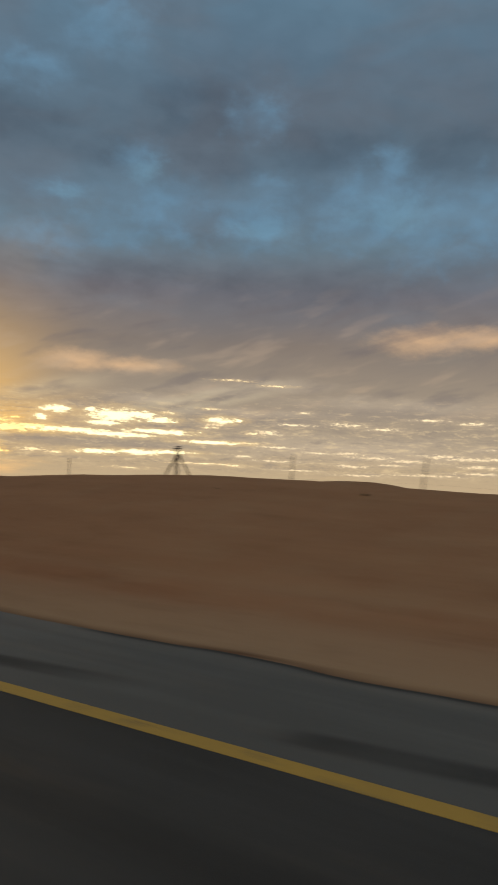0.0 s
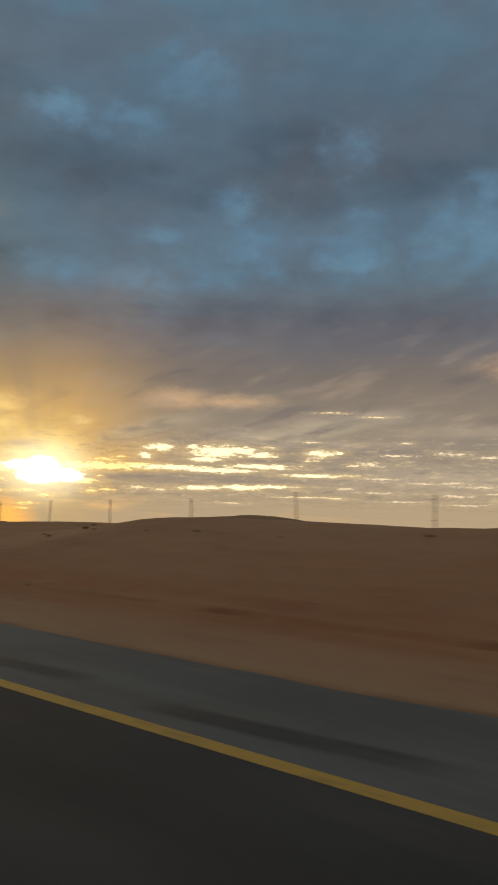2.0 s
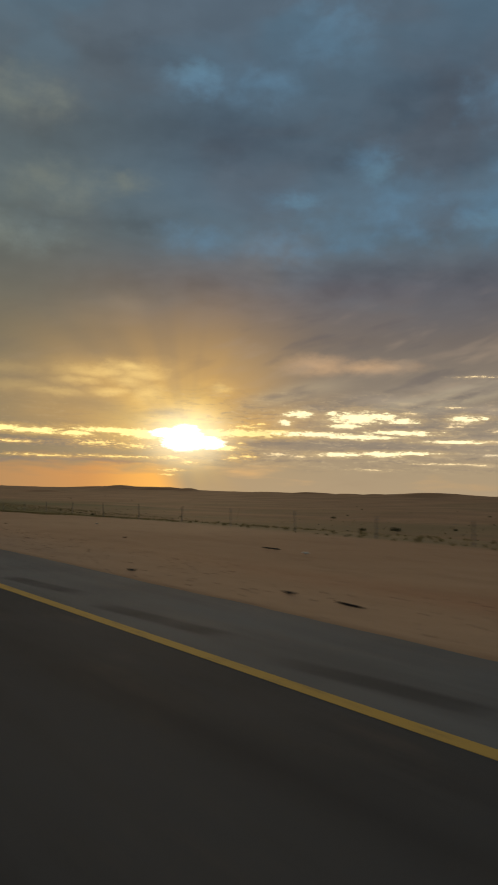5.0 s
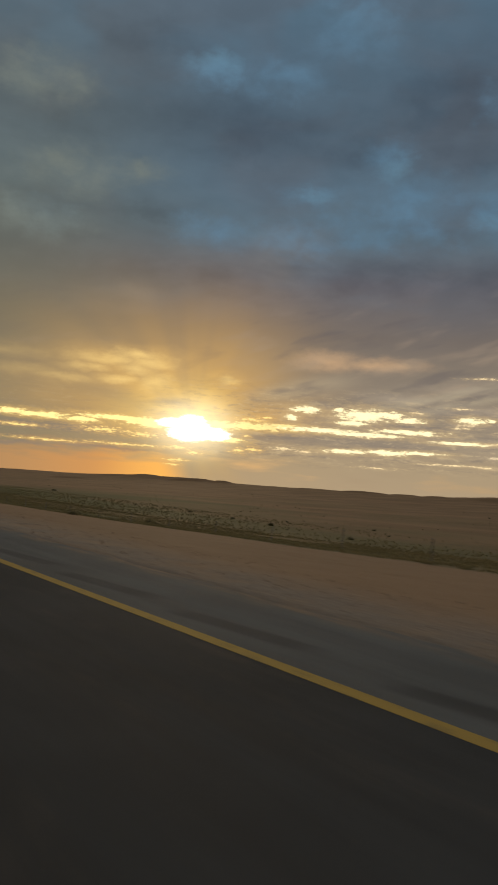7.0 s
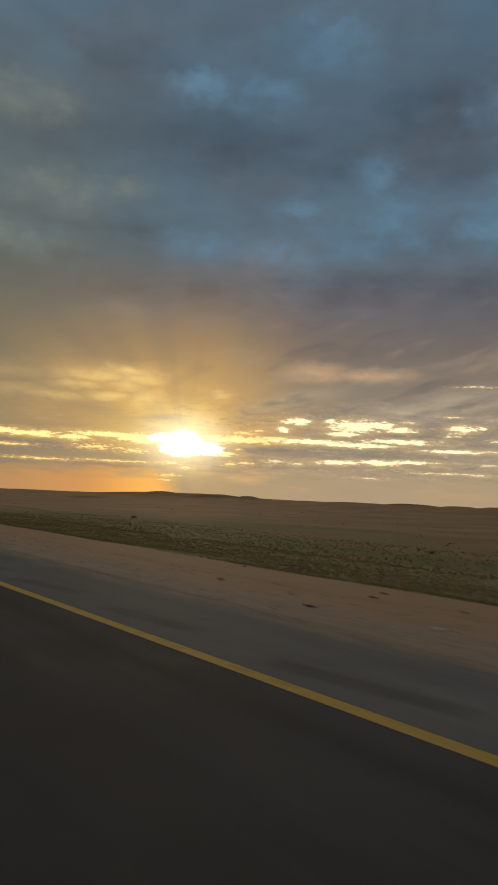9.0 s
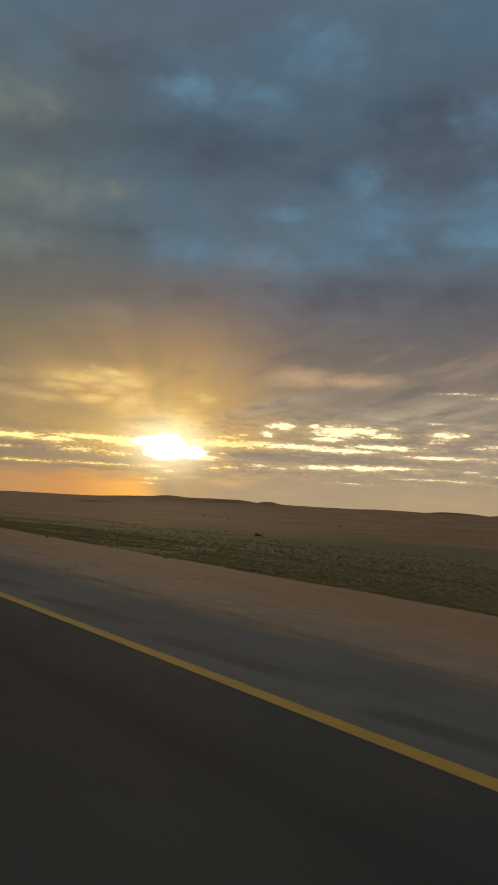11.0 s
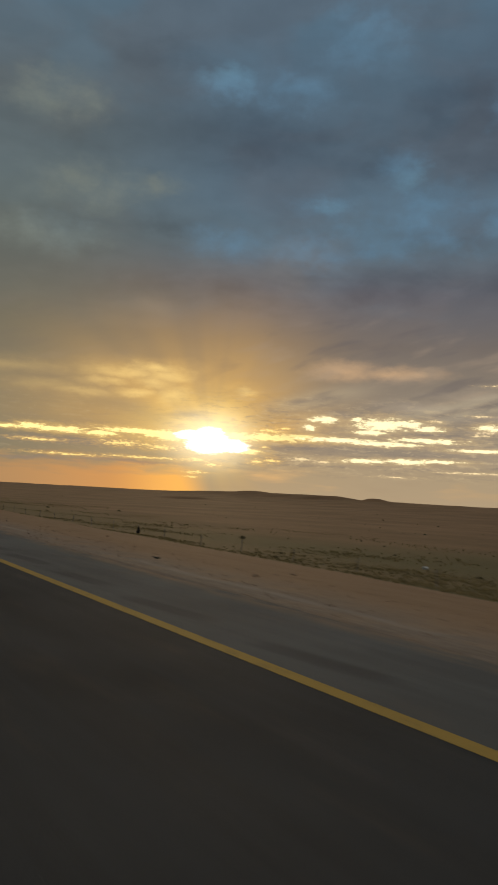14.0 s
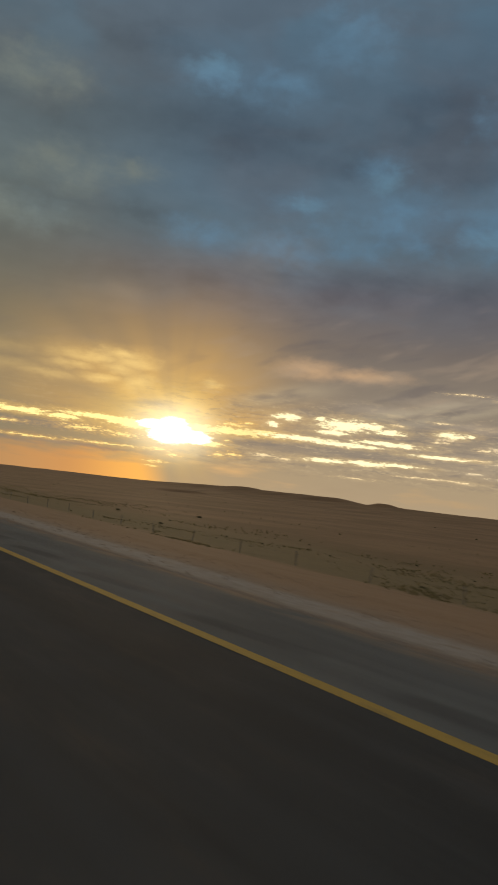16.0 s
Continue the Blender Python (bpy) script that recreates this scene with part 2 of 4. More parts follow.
# slanting shreds of mauve and tan under the deck
shred = W.noise(W.vec("MULTIPLY", slant_p, (0.17, 0.62, 1)), 1.0, 3.0, 0.5, 0.15)
belt = W.math("MULTIPLY", W.math("MULTIPLY", W.step(el, 4.5, 7.5), W.step(el, 17.0, 12.0)), W.step(az, 62.0, 52.0, 0.2, 1.0))
deck = W.mix(W.math("MULTIPLY", W.step(shred, 0.52, 0.72), W.math("MULTIPLY", belt, 0.36)), deck, W.mix(W.step(el, 8.0, 14.0), lin(172, 152, 130), lin(132, 122, 118)))
deck = W.mix(W.math("MULTIPLY", W.step(shred, 0.48, 0.30), W.math("MULTIPLY", belt, 0.42)), deck, lin(94, 90, 94))

# fine bars of cloud in the low sky
bars = W.noise(W.vec("MULTIPLY", flat_p, (0.42, 2.6, 1)), 1.0, 7.0, 0.62, 0.3)
low_sky = W.math("MULTIPLY", W.math("MULTIPLY", W.step(el, 1.4, 2.6), W.step(el, 8.5, 5.0)), W.step(az, 65.0, 60.0, 0.22, 1.0))
deck = W.mix(W.math("MULTIPLY", W.step(bars, 0.53, 0.70), W.math("MULTIPLY", low_sky, 0.42)), deck, lin(206, 184, 148))
deck = W.mix(W.math("MULTIPLY", W.step(bars, 0.48, 0.33), W.math("MULTIPLY", low_sky, 0.5)), deck, lin(128, 119, 110))
curds = W.noise(W.vec("MULTIPLY", flat_p, (1.1, 3.6, 1)), 1.0, 6.0, 0.66, 0.2)
deck = W.mix(W.math("MULTIPLY", W.step(curds, 0.54, 0.66), W.math("MULTIPLY", low_sky, 0.3)), deck, lin(212, 190, 152))
deck = W.mix(W.math("MULTIPLY", W.step(curds, 0.46, 0.34), W.math("MULTIPLY", low_sky, 0.3)), deck, lin(126, 116, 108))

# breaks in the clouds near the sun: ragged bright streaks
rag_p = W.stir(flat_p, (0.8, 2.4, 1), (0.9, 0.2), 0.62, 6.0)
SUNNY = [(65.3, 4.25, 2.8, 0.22), (63.5, 4.06, 1.6, 0.34), (68.2, 3.92, 1.2, 0.2), (71.0, 4.02, 2.2, 0.22), (72.9, 4.11, 1.0, 0.2), (76.0, 4.0, 2.6, 0.14), (59.0, 4.3, 2.35, 0.35), (55.7, 4.38, 2.9, 0.24),
         (57.6, 3.26, 1.0, 0.16), (53.7, 4.5, 1.2, 0.16)]
NEAR = [(52.1, 5.85, 0.95, 0.25), (53.2, 5.22, 0.5, 0.2), (48.0, 5.64, 1.65, 0.45), (46.4, 5.77, 1.5, 0.24), (44.7, 5.49, 0.9, 0.2), (49.7, 5.96, 0.5, 0.16), (48.8, 5.07, 1.1, 0.17), (51.2, 4.43, 2.9, 0.17),
        (47.8, 4.3, 2.5, 0.17), (44.8, 4.64, 2.15, 0.18), (41.2, 4.05, 1.95, 0.12), (40.5, 5.67, 0.9, 0.21), (39.1, 5.74, 0.5, 0.12), (49.2, 2.99, 1.5, 0.15), (46.3, 3.1, 1.65, 0.17), (43.8, 3.2, 1.4, 0.13)]
EMBERS = [(66.5, 3.33, 1.65, 0.2), (63.8, 3.2, 1.2, 0.2), (65.0, 2.4, 2.7, 0.09), (61.3, 2.45, 1.0, 0.13), (61.4, 1.55, 0.8, 0.1), (60.1, 2.15, 0.65, 0.13), (61.6, 1.22, 0.55, 0.08), (56.9, 2.58, 0.5, 0.2),
          (55.8, 2.72, 0.5, 0.17), (56.2, 4.85, 1.0, 0.13), (55.1, 5.07, 0.5, 0.09), (56.4, 3.61, 0.3, 0.08), (70.5, 2.3, 2.4, 0.08), (72.5, 3.2, 1.6, 0.1)]
FLECKS = [(53.7, 2.92, 0.9, 0.13), (52.0, 2.79, 0.7, 0.11), (44.2, 6.05, 0.5, 0.09), (41.2, 6.47, 0.7, 0.07), (41.6, 2.49, 2.4, 0.07), (39.3, 2.43, 0.65, 0.07), (46.8, 1.96, 1.25, 0.07), (41.2, 5.12, 0.65, 0.09),
          (38.6, 4.08, 1.25, 0.09), (38.1, 4.82, 0.6, 0.12), (39.7, 8.6, 1.1, 0.07), (36.4, 8.33, 1.1, 0.07)]
MIDWAY = [(40.7, 5.35, 0.8, 0.11), (37.0, 4.91, 1.0, 0.18), (35.1, 5.56, 1.3, 0.1), (31.2, 5.7, 1.2, 0.13), (28.6, 5.44, 1.1, 0.11), (25.4, 6.16, 1.1, 0.08), (22.3, 5.98, 0.9, 0.11), (34.3, 6.47, 0.5, 0.07),
          (33.4, 3.6, 0.9, 0.09), (38.7, 3.13, 0.7, 0.09), (36.0, 3.9, 1.6, 0.08), (36.5, 2.9, 1.4, 0.07), (34.6, 2.3, 1.4, 0.06)]
FAR = [(31.3, 3.63, 1.3, 0.11), (29.3, 3.39, 1.7, 0.12), (26.9, 3.23, 1.7, 0.11), (24.6, 3.63, 1.3, 0.13), (22.5, 3.49, 1.7, 0.13), (20.7, 3.54, 0.9, 0.12), (30.9, 2.74, 1.2, 0.11), (28.1, 2.91, 1.3, 0.08),
       (21.9, 2.96, 1.3, 0.12), (30.1, 2.1, 1.7, 0.07), (25.7, 2.27, 2.4, 0.08), (21.9, 2.49, 1.7, 0.08), (18.6, 4.17, 2.4, 0.12), (17.8, 2.85, 2.7, 0.12), (18.6, 5.72, 1.6, 0.1), (16.0, 3.65, 2.0, 0.12)]
torn = W.math("MULTIPLY_ADD", W.noise(W.vec("MULTIPLY", flat_p, (1.3, 4.6, 1)), 1.0, 9.0, 0.76), 4.6, -2.1)
thin = W.math("MULTIPLY_ADD", W.noise(W.vec("MULTIPLY", flat_p, (2.4, 8.0, 1)), 1.0, 6.0, 0.7, 0.3), 6.0, -2.6)
for shapes, edge, rim, hue, strength, full in ((FAR, thin, lin(186, 168, 142), lin(232, 212, 178), 0.62, 0.3), (MIDWAY, thin, lin(186, 168, 142), lin(240, 222, 186), 0.7, 0.3), (FLECKS, thin, lin(196, 172, 134), lin(250, 228, 182), 0.72, 0.3),
                                               (EMBERS, thin, lin(226, 180, 106), lin(255, 224, 146), 0.85, 0.4), (SUNNY, torn, lin(230, 188, 112), lin(255, 234, 160), 1.0, 0.7), (NEAR, torn, lin(206, 178, 130), lin(255, 244, 200), 0.97, 0.7)):
    gap = W.math("MULTIPLY_ADD", edge, 0.9, W.nearest(rag_p, shapes))
    deck = W.mix(W.math("MULTIPLY", W.step(gap, 2.8, 0.9), 0.45 * strength), deck, rim)
    deck = W.mix(W.math("MULTIPLY", W.step(gap, 1.4, full), strength), deck, W.mix(1.0, hue, (1.22, 1.2, 1.15, 1), "MULTIPLY"))

# the sun's own light through the gap
core = W.math("MULTIPLY_ADD", torn, 0.2, W.nearest(rag_p, [(60.4, 3.72, 1.7, 0.78), (58.9, 3.6, 1.4, 0.46), (61.5, 4.2, 1.5, 0.38), (60.4, 4.4, 1.0, 0.5)]))
halo = W.math("POWER", W.step(W.vec("LENGTH", W.vec("MULTIPLY", to_sun, (0.33, 0.52, 0)), out=1), 1.8, 0.2), 1.6)
deck = W.mix(W.math("MULTIPLY", halo, 0.55), deck, (1.5, 1.3, 0.86, 1))
deck = W.mix(W.step(core, 1.2, 0.75), deck, (2.6, 2.35, 1.8, 1))
back = W.add("ShaderNodeBackground")
W.put(back.inputs[0], deck)
back.inputs[1].default_value = SKY_LEVEL
W.put(W.add("ShaderNodeOutputWorld").inputs[0], back.outputs[0])

sun = new("sun", bpy.data.lights.new("sun", "SUN"))
sun.data.energy, sun.data.angle, sun.data.color = 0.3, radians(5.0), (1.0, 0.72, 0.42)
sun_way = Vector((-math.sin(radians(SUN_AZ)) * math.cos(radians(SUN_EL)), math.cos(radians(SUN_AZ)) * math.cos(radians(SUN_EL)), math.sin(radians(SUN_EL))))
sun.matrix_world = look((0, 0, 40), Vector((0, 0, 40)) - sun_way)


# ---- materials ----
def material(name):
    m = bpy.data.materials.new(name)
    m.use_nodes = True
    return m, Nodes(m.node_tree)


def finish(m, n, colour, rough, bump=None, strength=0.3, distance=0.02, metal=0.0, specular=0.5, through_leaf=0.0):
    b = n.add("ShaderNodeBsdfPrincipled")
    n.put(b.inputs["Base Color"], colour)
    n.put(b.inputs["Roughness"], rough)
    n.put(b.inputs["Specular IOR Level"], specular)
    b.inputs["Metallic"].default_value = metal
    if bump is not None:
        k = n.add("ShaderNodeBump")
        k.inputs["Strength"].default_value, k.inputs["Distance"].default_value = strength, distance
        n.put(k.inputs["Height"], bump)
        n.put(b.inputs["Normal"], k.outputs[0])
    out = b.outputs[0]
    if through_leaf:
        t, mixed = n.add("ShaderNodeBsdfTranslucent"), n.add("ShaderNodeMixShader")
        n.put(t.inputs[0], colour)
        n.put(mixed.inputs[0], through_leaf)
        n.put(mixed.inputs[1], out)
        n.put(mixed.inputs[2], t.outputs[0])
        out = mixed.outputs[0]
    n.put(n.add("ShaderNodeOutputMaterial").inputs[0], out)
    return m


def ground_material():
    m, n = material("desert_sand")
    p = n.add("ShaderNodeNewGeometry").outputs["Position"]
    kind = {k: n.add("ShaderNodeAttribute", attribute_name=k).outputs["Fac"] for k in ("scrub", "red", "gravel", "plain", "shaded_soil", "pale")}
    broad, mid, grain = n.noise(p, 0.05, 4), n.noise(p, 0.9, 5, 0.6), n.noise(p, 38.0, 3, 0.6)
    drift = n.noise(n.vec("MULTIPLY", p, (0.25, 1.6, 1.0)), 1.0, 5, 0.6)
    sand = n.mix(n.step(broad, 0.35, 0.65), (0.395, 0.248, 0.142, 1), (0.35, 0.208, 0.115, 1))
    sand = n.mix(kind["plain"], sand, n.mix(n.step(n.math("ADD", broad, n.math("MULTIPLY", mid, 0.4)), 0.5, 0.9), (0.222, 0.129, 0.066, 1), (0.305, 0.180, 0.096, 1)))
    red = n.mix(n.step(drift, 0.3, 0.7), (0.285, 0.118, 0.054, 1), (0.35, 0.16, 0.078, 1))
    c = n.mix(n.math("MULTIPLY", kind["red"], n.step(n.math("ADD", mid, broad), 0.7, 1.15, 0.6, 1.0)), sand, red)
    stony = n.mix(n.step(n.noise(p, 14.0, 4, 0.7), 0.4, 0.62), (0.165, 0.136, 0.112, 1), (0.275, 0.228, 0.188, 1))
    c = n.mix(n.math("MULTIPLY", kind["gravel"], n.step(mid, 0.25, 0.6, 0.45, 1.0)), c, stony)
    c = n.mix(n.math("MULTIPLY", kind["pale"], n.step(n.noise(p, 6.0, 5, 0.7), 0.35, 0.6, 0.35, 0.9)), c, (0.36, 0.305, 0.255, 1))
    weeds = n.mix(n.step(n.noise(p, 9.0, 4, 0.7), 0.35, 0.65), (0.096, 0.095, 0.036, 1), (0.146, 0.128, 0.054, 1))
    cover = n.step(n.math("ADD", n.noise(p, 0.22, 6, 0.65), n.math("MULTIPLY", n.noise(p, 2.6, 4, 0.7), 0.5)), 0.26, 0.62)
    c = n.mix(n.math("MULTIPLY", kind["scrub"], n.math("MULTIPLY", cover, 0.92)), c, weeds)
    c = n.mix(n.step(n.noise(p, 5.0, 4, 0.7), 0.62, 0.78, 0.0, 0.35), c, (0.17, 0.11, 0.07, 1))
    # dark reddish soil, with the shade of lips and the ditch painted in
    c = n.mix(n.math("MULTIPLY", kind["shaded_soil"], n.step(mid, 0.3, 0.6, 0.6, 1.0)), c, (0.12, 0.058, 0.032, 1))
    patchy = n.step(n.noise(n.vec("MULTIPLY", p, (0.5, 1.1, 1.0)), 1.0, 6, 0.68), 0.5, 0.68, 0.0, 0.26)
    c = n.mix(patchy, c, n.mix(1.0, c, (0.6, 0.56, 0.52, 1), "MULTIPLY"))
    bump = n.math("MULTIPLY", n.math("ADD", n.math("MULTIPLY", mid, 1.0), n.math("MULTIPLY", grain, 0.12)), n.step(kind["plain"], 0.5, 1.0, 1.0, 0.15))
    return finish(m, n, c, 0.95, bump, 0.55, 0.10, 0.0, 0.15)


def asphalt_material(name, dark, light, tone, gloss):
    m, n = material(name)
    p = n.add("ShaderNodeNewGeometry").outputs["Position"]
    along = n.noise(n.vec("MULTIPLY", p, (0.12, 2.4, 1.0)), 1.0, 5, 0.6)
    broad, stone = n.noise(p, 0.35, 4), n.noise(p, 95.0, 2, 0.7)
    shades = [tuple(k * t for t in tone) + (1,) for k in (dark, light)]
    c = n.mix(n.step(n.math("ADD", along, broad), 0.75, 1.25), *shades)
    c = n.mix(n.step(stone, 0.56, 0.72, 0.0, 0.35), c, (0.13, 0.125, 0.12, 1))
    dust = n.step(n.noise(n.vec("MULTIPLY", p, (0.5, 1.5, 1.0)), 1.0, 6, 0.65), 0.5, 0.8, 0.0, 0.3)
    c = n.mix(dust, c, (0.19, 0.14, 0.10, 1))
    blown = n.math("MULTIPLY", n.add("ShaderNodeAttribute", attribute_name="sandy").outputs["Fac"], n.step(n.noise(n.vec("MULTIPLY", p, (0.8, 3.0, 1.0)), 1.0, 6, 0.7), 0.36, 0.62))
    c = n.mix(n.math("MULTIPLY", blown, 0.85), c, (0.30, 0.20, 0.125, 1))
    # rubbed marks and wheel tracks, and the painted shade on the shoulder's edge
    c = n.mix(n.add("ShaderNodeAttribute", attribute_name="smear_and_shade").outputs["Fac"], c, (0.030, 0.029, 0.028, 1))
    return finish(m, n, c, n.step(along, 0.3, 0.7, 0.86, 0.97), stone, 0.7, 0.010, 0.0, gloss)


def paint_material():
    m, n = material("worn_yellow_paint")
    p = n.add("ShaderNodeNewGeometry").outputs["Position"]
    worn = n.step(n.math("ADD", n.noise(p, 7.0, 6, 0.7), n.math("MULTIPLY", n.noise(p, 60.0, 2), 0.25)), 0.66, 0.80)
    c = n.mix(n.noise(p, 1.3, 4), (0.50, 0.305, 0.062, 1), (0.42, 0.265, 0.066, 1))
    c = n.mix(n.math("MULTIPLY", worn, 0.75), c, (0.09, 0.08, 0.07, 1))
    return finish(m, n, c, 0.85, n.noise(p, 90.0, 2), 0.3, 0.004, 0.0, 0.2)


def plain_material(name, a, b, scale, rough, bump=0.3, metal=0.0, distance=0.01, vary=0.0, specular=0.4, leaf=0.0):
    m, n = material(name)
    p = n.add("ShaderNodeTexCoord").outputs["Object"]
    c = n.mix(n.step(n.noise(p, scale, 5, 0.65), 0.35, 0.65), (*a, 1), (*b, 1))
    if vary:
        h = n.add("ShaderNodeHueSaturation")
        n.put(h.inputs["Value"], n.math("ADD", 1.0 - vary / 2, n.math("MULTIPLY", n.add("ShaderNodeNewGeometry").outputs["Random Per Island"], vary)))
        n.put(h.inputs["Color"], c)
        c = h.outputs[0]
    return finish(m, n, c, rough, n.noise(p, scale * 4, 4), bump, distance, metal, specular, leaf)


SAND = ground_material()
LANE = asphalt_material("lane_asphalt", 0.045, 0.067, (1.02, 1.0, 0.97), 0.10)
SHOULDER = asphalt_material("shoulder_asphalt", 0.102, 0.144, (1.01, 1.0, 0.95), 0.2)
PAINT = paint_material()
TAR = plain_material("bitumen", (0.020, 0.020, 0.020), (0.034, 0.033, 0.032), 6.0, 0.95, 0.2, 0.0, 0.01, 0.0, 0.08)
STEEL = plain_material("rusty_galvanised_steel", (0.16, 0.13, 0.11), (0.27, 0.25, 0.23), 9.0, 0.6, 0.3, 0.5)
WIRE = plain_material("dull_fence_wire", (0.14, 0.12, 0.11), (0.22, 0.2, 0.18), 20.0, 0.55, 0.1, 0.6)
TIMBER = plain_material("weathered_timber", (0.10, 0.075, 0.055), (0.19, 0.15, 0.11), 11.0, 0.85)
LEAF = plain_material("dusty_shrub_leaves", (0.092, 0.084, 0.040), (0.155, 0.132, 0.066), 3.0, 0.8, 0.1, 0.0, 0.01, 0.6, 0.2, 0.4)
TWIG = plain_material("dry_twigs", (0.10, 0.075, 0.05), (0.18, 0.14, 0.09), 14.0, 0.9)
GRASS = plain_material("dry_grass", (0.225, 0.190, 0.090), (0.300, 0.240, 0.124), 0.15, 0.85, 0.1, 0.0, 0.01, 0.45, 0.2, 0.55)
RUBBER = plain_material("torn_tyre_rubber", (0.012, 0.012, 0.012), (0.04, 0.036, 0.033), 18.0, 0.9, 0.3, 0.0, 0.01, 0.0, 0.2)
LITTER = plain_material("white_plastic", (0.46, 0.44, 0.40), (0.60, 0.58, 0.54), 8.0, 0.5)
STONE = plain_material("desert_stone", (0.22, 0.145, 0.095), (0.33, 0.225, 0.15), 6.0, 0.9, 0.4, 0.0, 0.02, 0.5)

# ---- the lie of the land ----
RUN, LEAN = 347.0, 0.03667


def bend(x):
    """The road's sideways place: it swings gently to the right along its way."""
    u = -np.asarray(x, float) / RUN
    c = np.clip(u, 0, 1)
    return -RUN * LEAN * (c - 2 * c ** 2.6 / 2.6 + np.minimum(u, 0) - np.maximum(u - 1, 0))


def smooth(a, b, x):
    u = np.clip((np.asarray(x, float) - a) / (b - a), 0, 1)
    return u * u * (3 - 2 * u)


GRID = np.random.RandomState(7).rand(256, 256)


def lumps(x, y):
    """Smooth value noise, 0 to 1."""
    i, j = np.floor(x).astype(int), np.floor(y).astype(int)
    u, v = x - i, y - j
    u, v = u * u * (3 - 2 * u), v * v * (3 - 2 * v)
    g = lambda a, b: GRID[a % 256, b % 256]
    return (g(i, j) * (1 - u) + g(i + 1, j) * u) * (1 - v) + (g(i, j + 1) * (1 - u) + g(i + 1, j + 1) * u) * v


def rough(x, y, size, octaves=4):
    total, weight = 0, 0
    for k in range(octaves):
        total = total + lumps(x / size * 2 ** k + 17.3 * k, y / size * 2 ** k + 5.1 * k) * 0.5 ** k
        weight += 0.5 ** k
    return total / weight - 0.5


# how the roadside bank rises and dips along the way, and the low dunes behind it
CREST_AT = [4, -5, -12, -18, -24, -30, -36, -42, -48, -54, -60, -66, -72]
CREST = [-0.07, 0.09, 0.28, 0.13, 0.12, 0.09, 0.08, 0.07, 0.09, -0.11, 0.29, -0.07, 0.1]
MOUNDS = [(-23.5, 31, 2.6, 6), (-18.5, 31, 3.5, 5), (-13, 31, 4, 5), (-7, 31, 4, 6), (-37, 38, 5, 6), (-45.5, 38, 4.5, 6), (-55, 38, 6, 6),
          (-63, 37, 5, 6), (-70, 37, 4, 5), (-79, 38, 3.6, 6), (-84, 38, 5, 6), (-91, 38, 5, 6), (-106, 21, 5, 6)]
MOUND_TALL = [0.6, 0.74, 0.25, 0.04, 0.5, 0.8, 0.5, 0.33, 0.5, 1.27, 0.75, 0.2, 0.42]


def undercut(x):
    """Where the lip along the bank's foot hangs over, its painted shade deepest."""
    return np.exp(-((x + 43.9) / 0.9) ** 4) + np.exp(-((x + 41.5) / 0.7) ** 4)


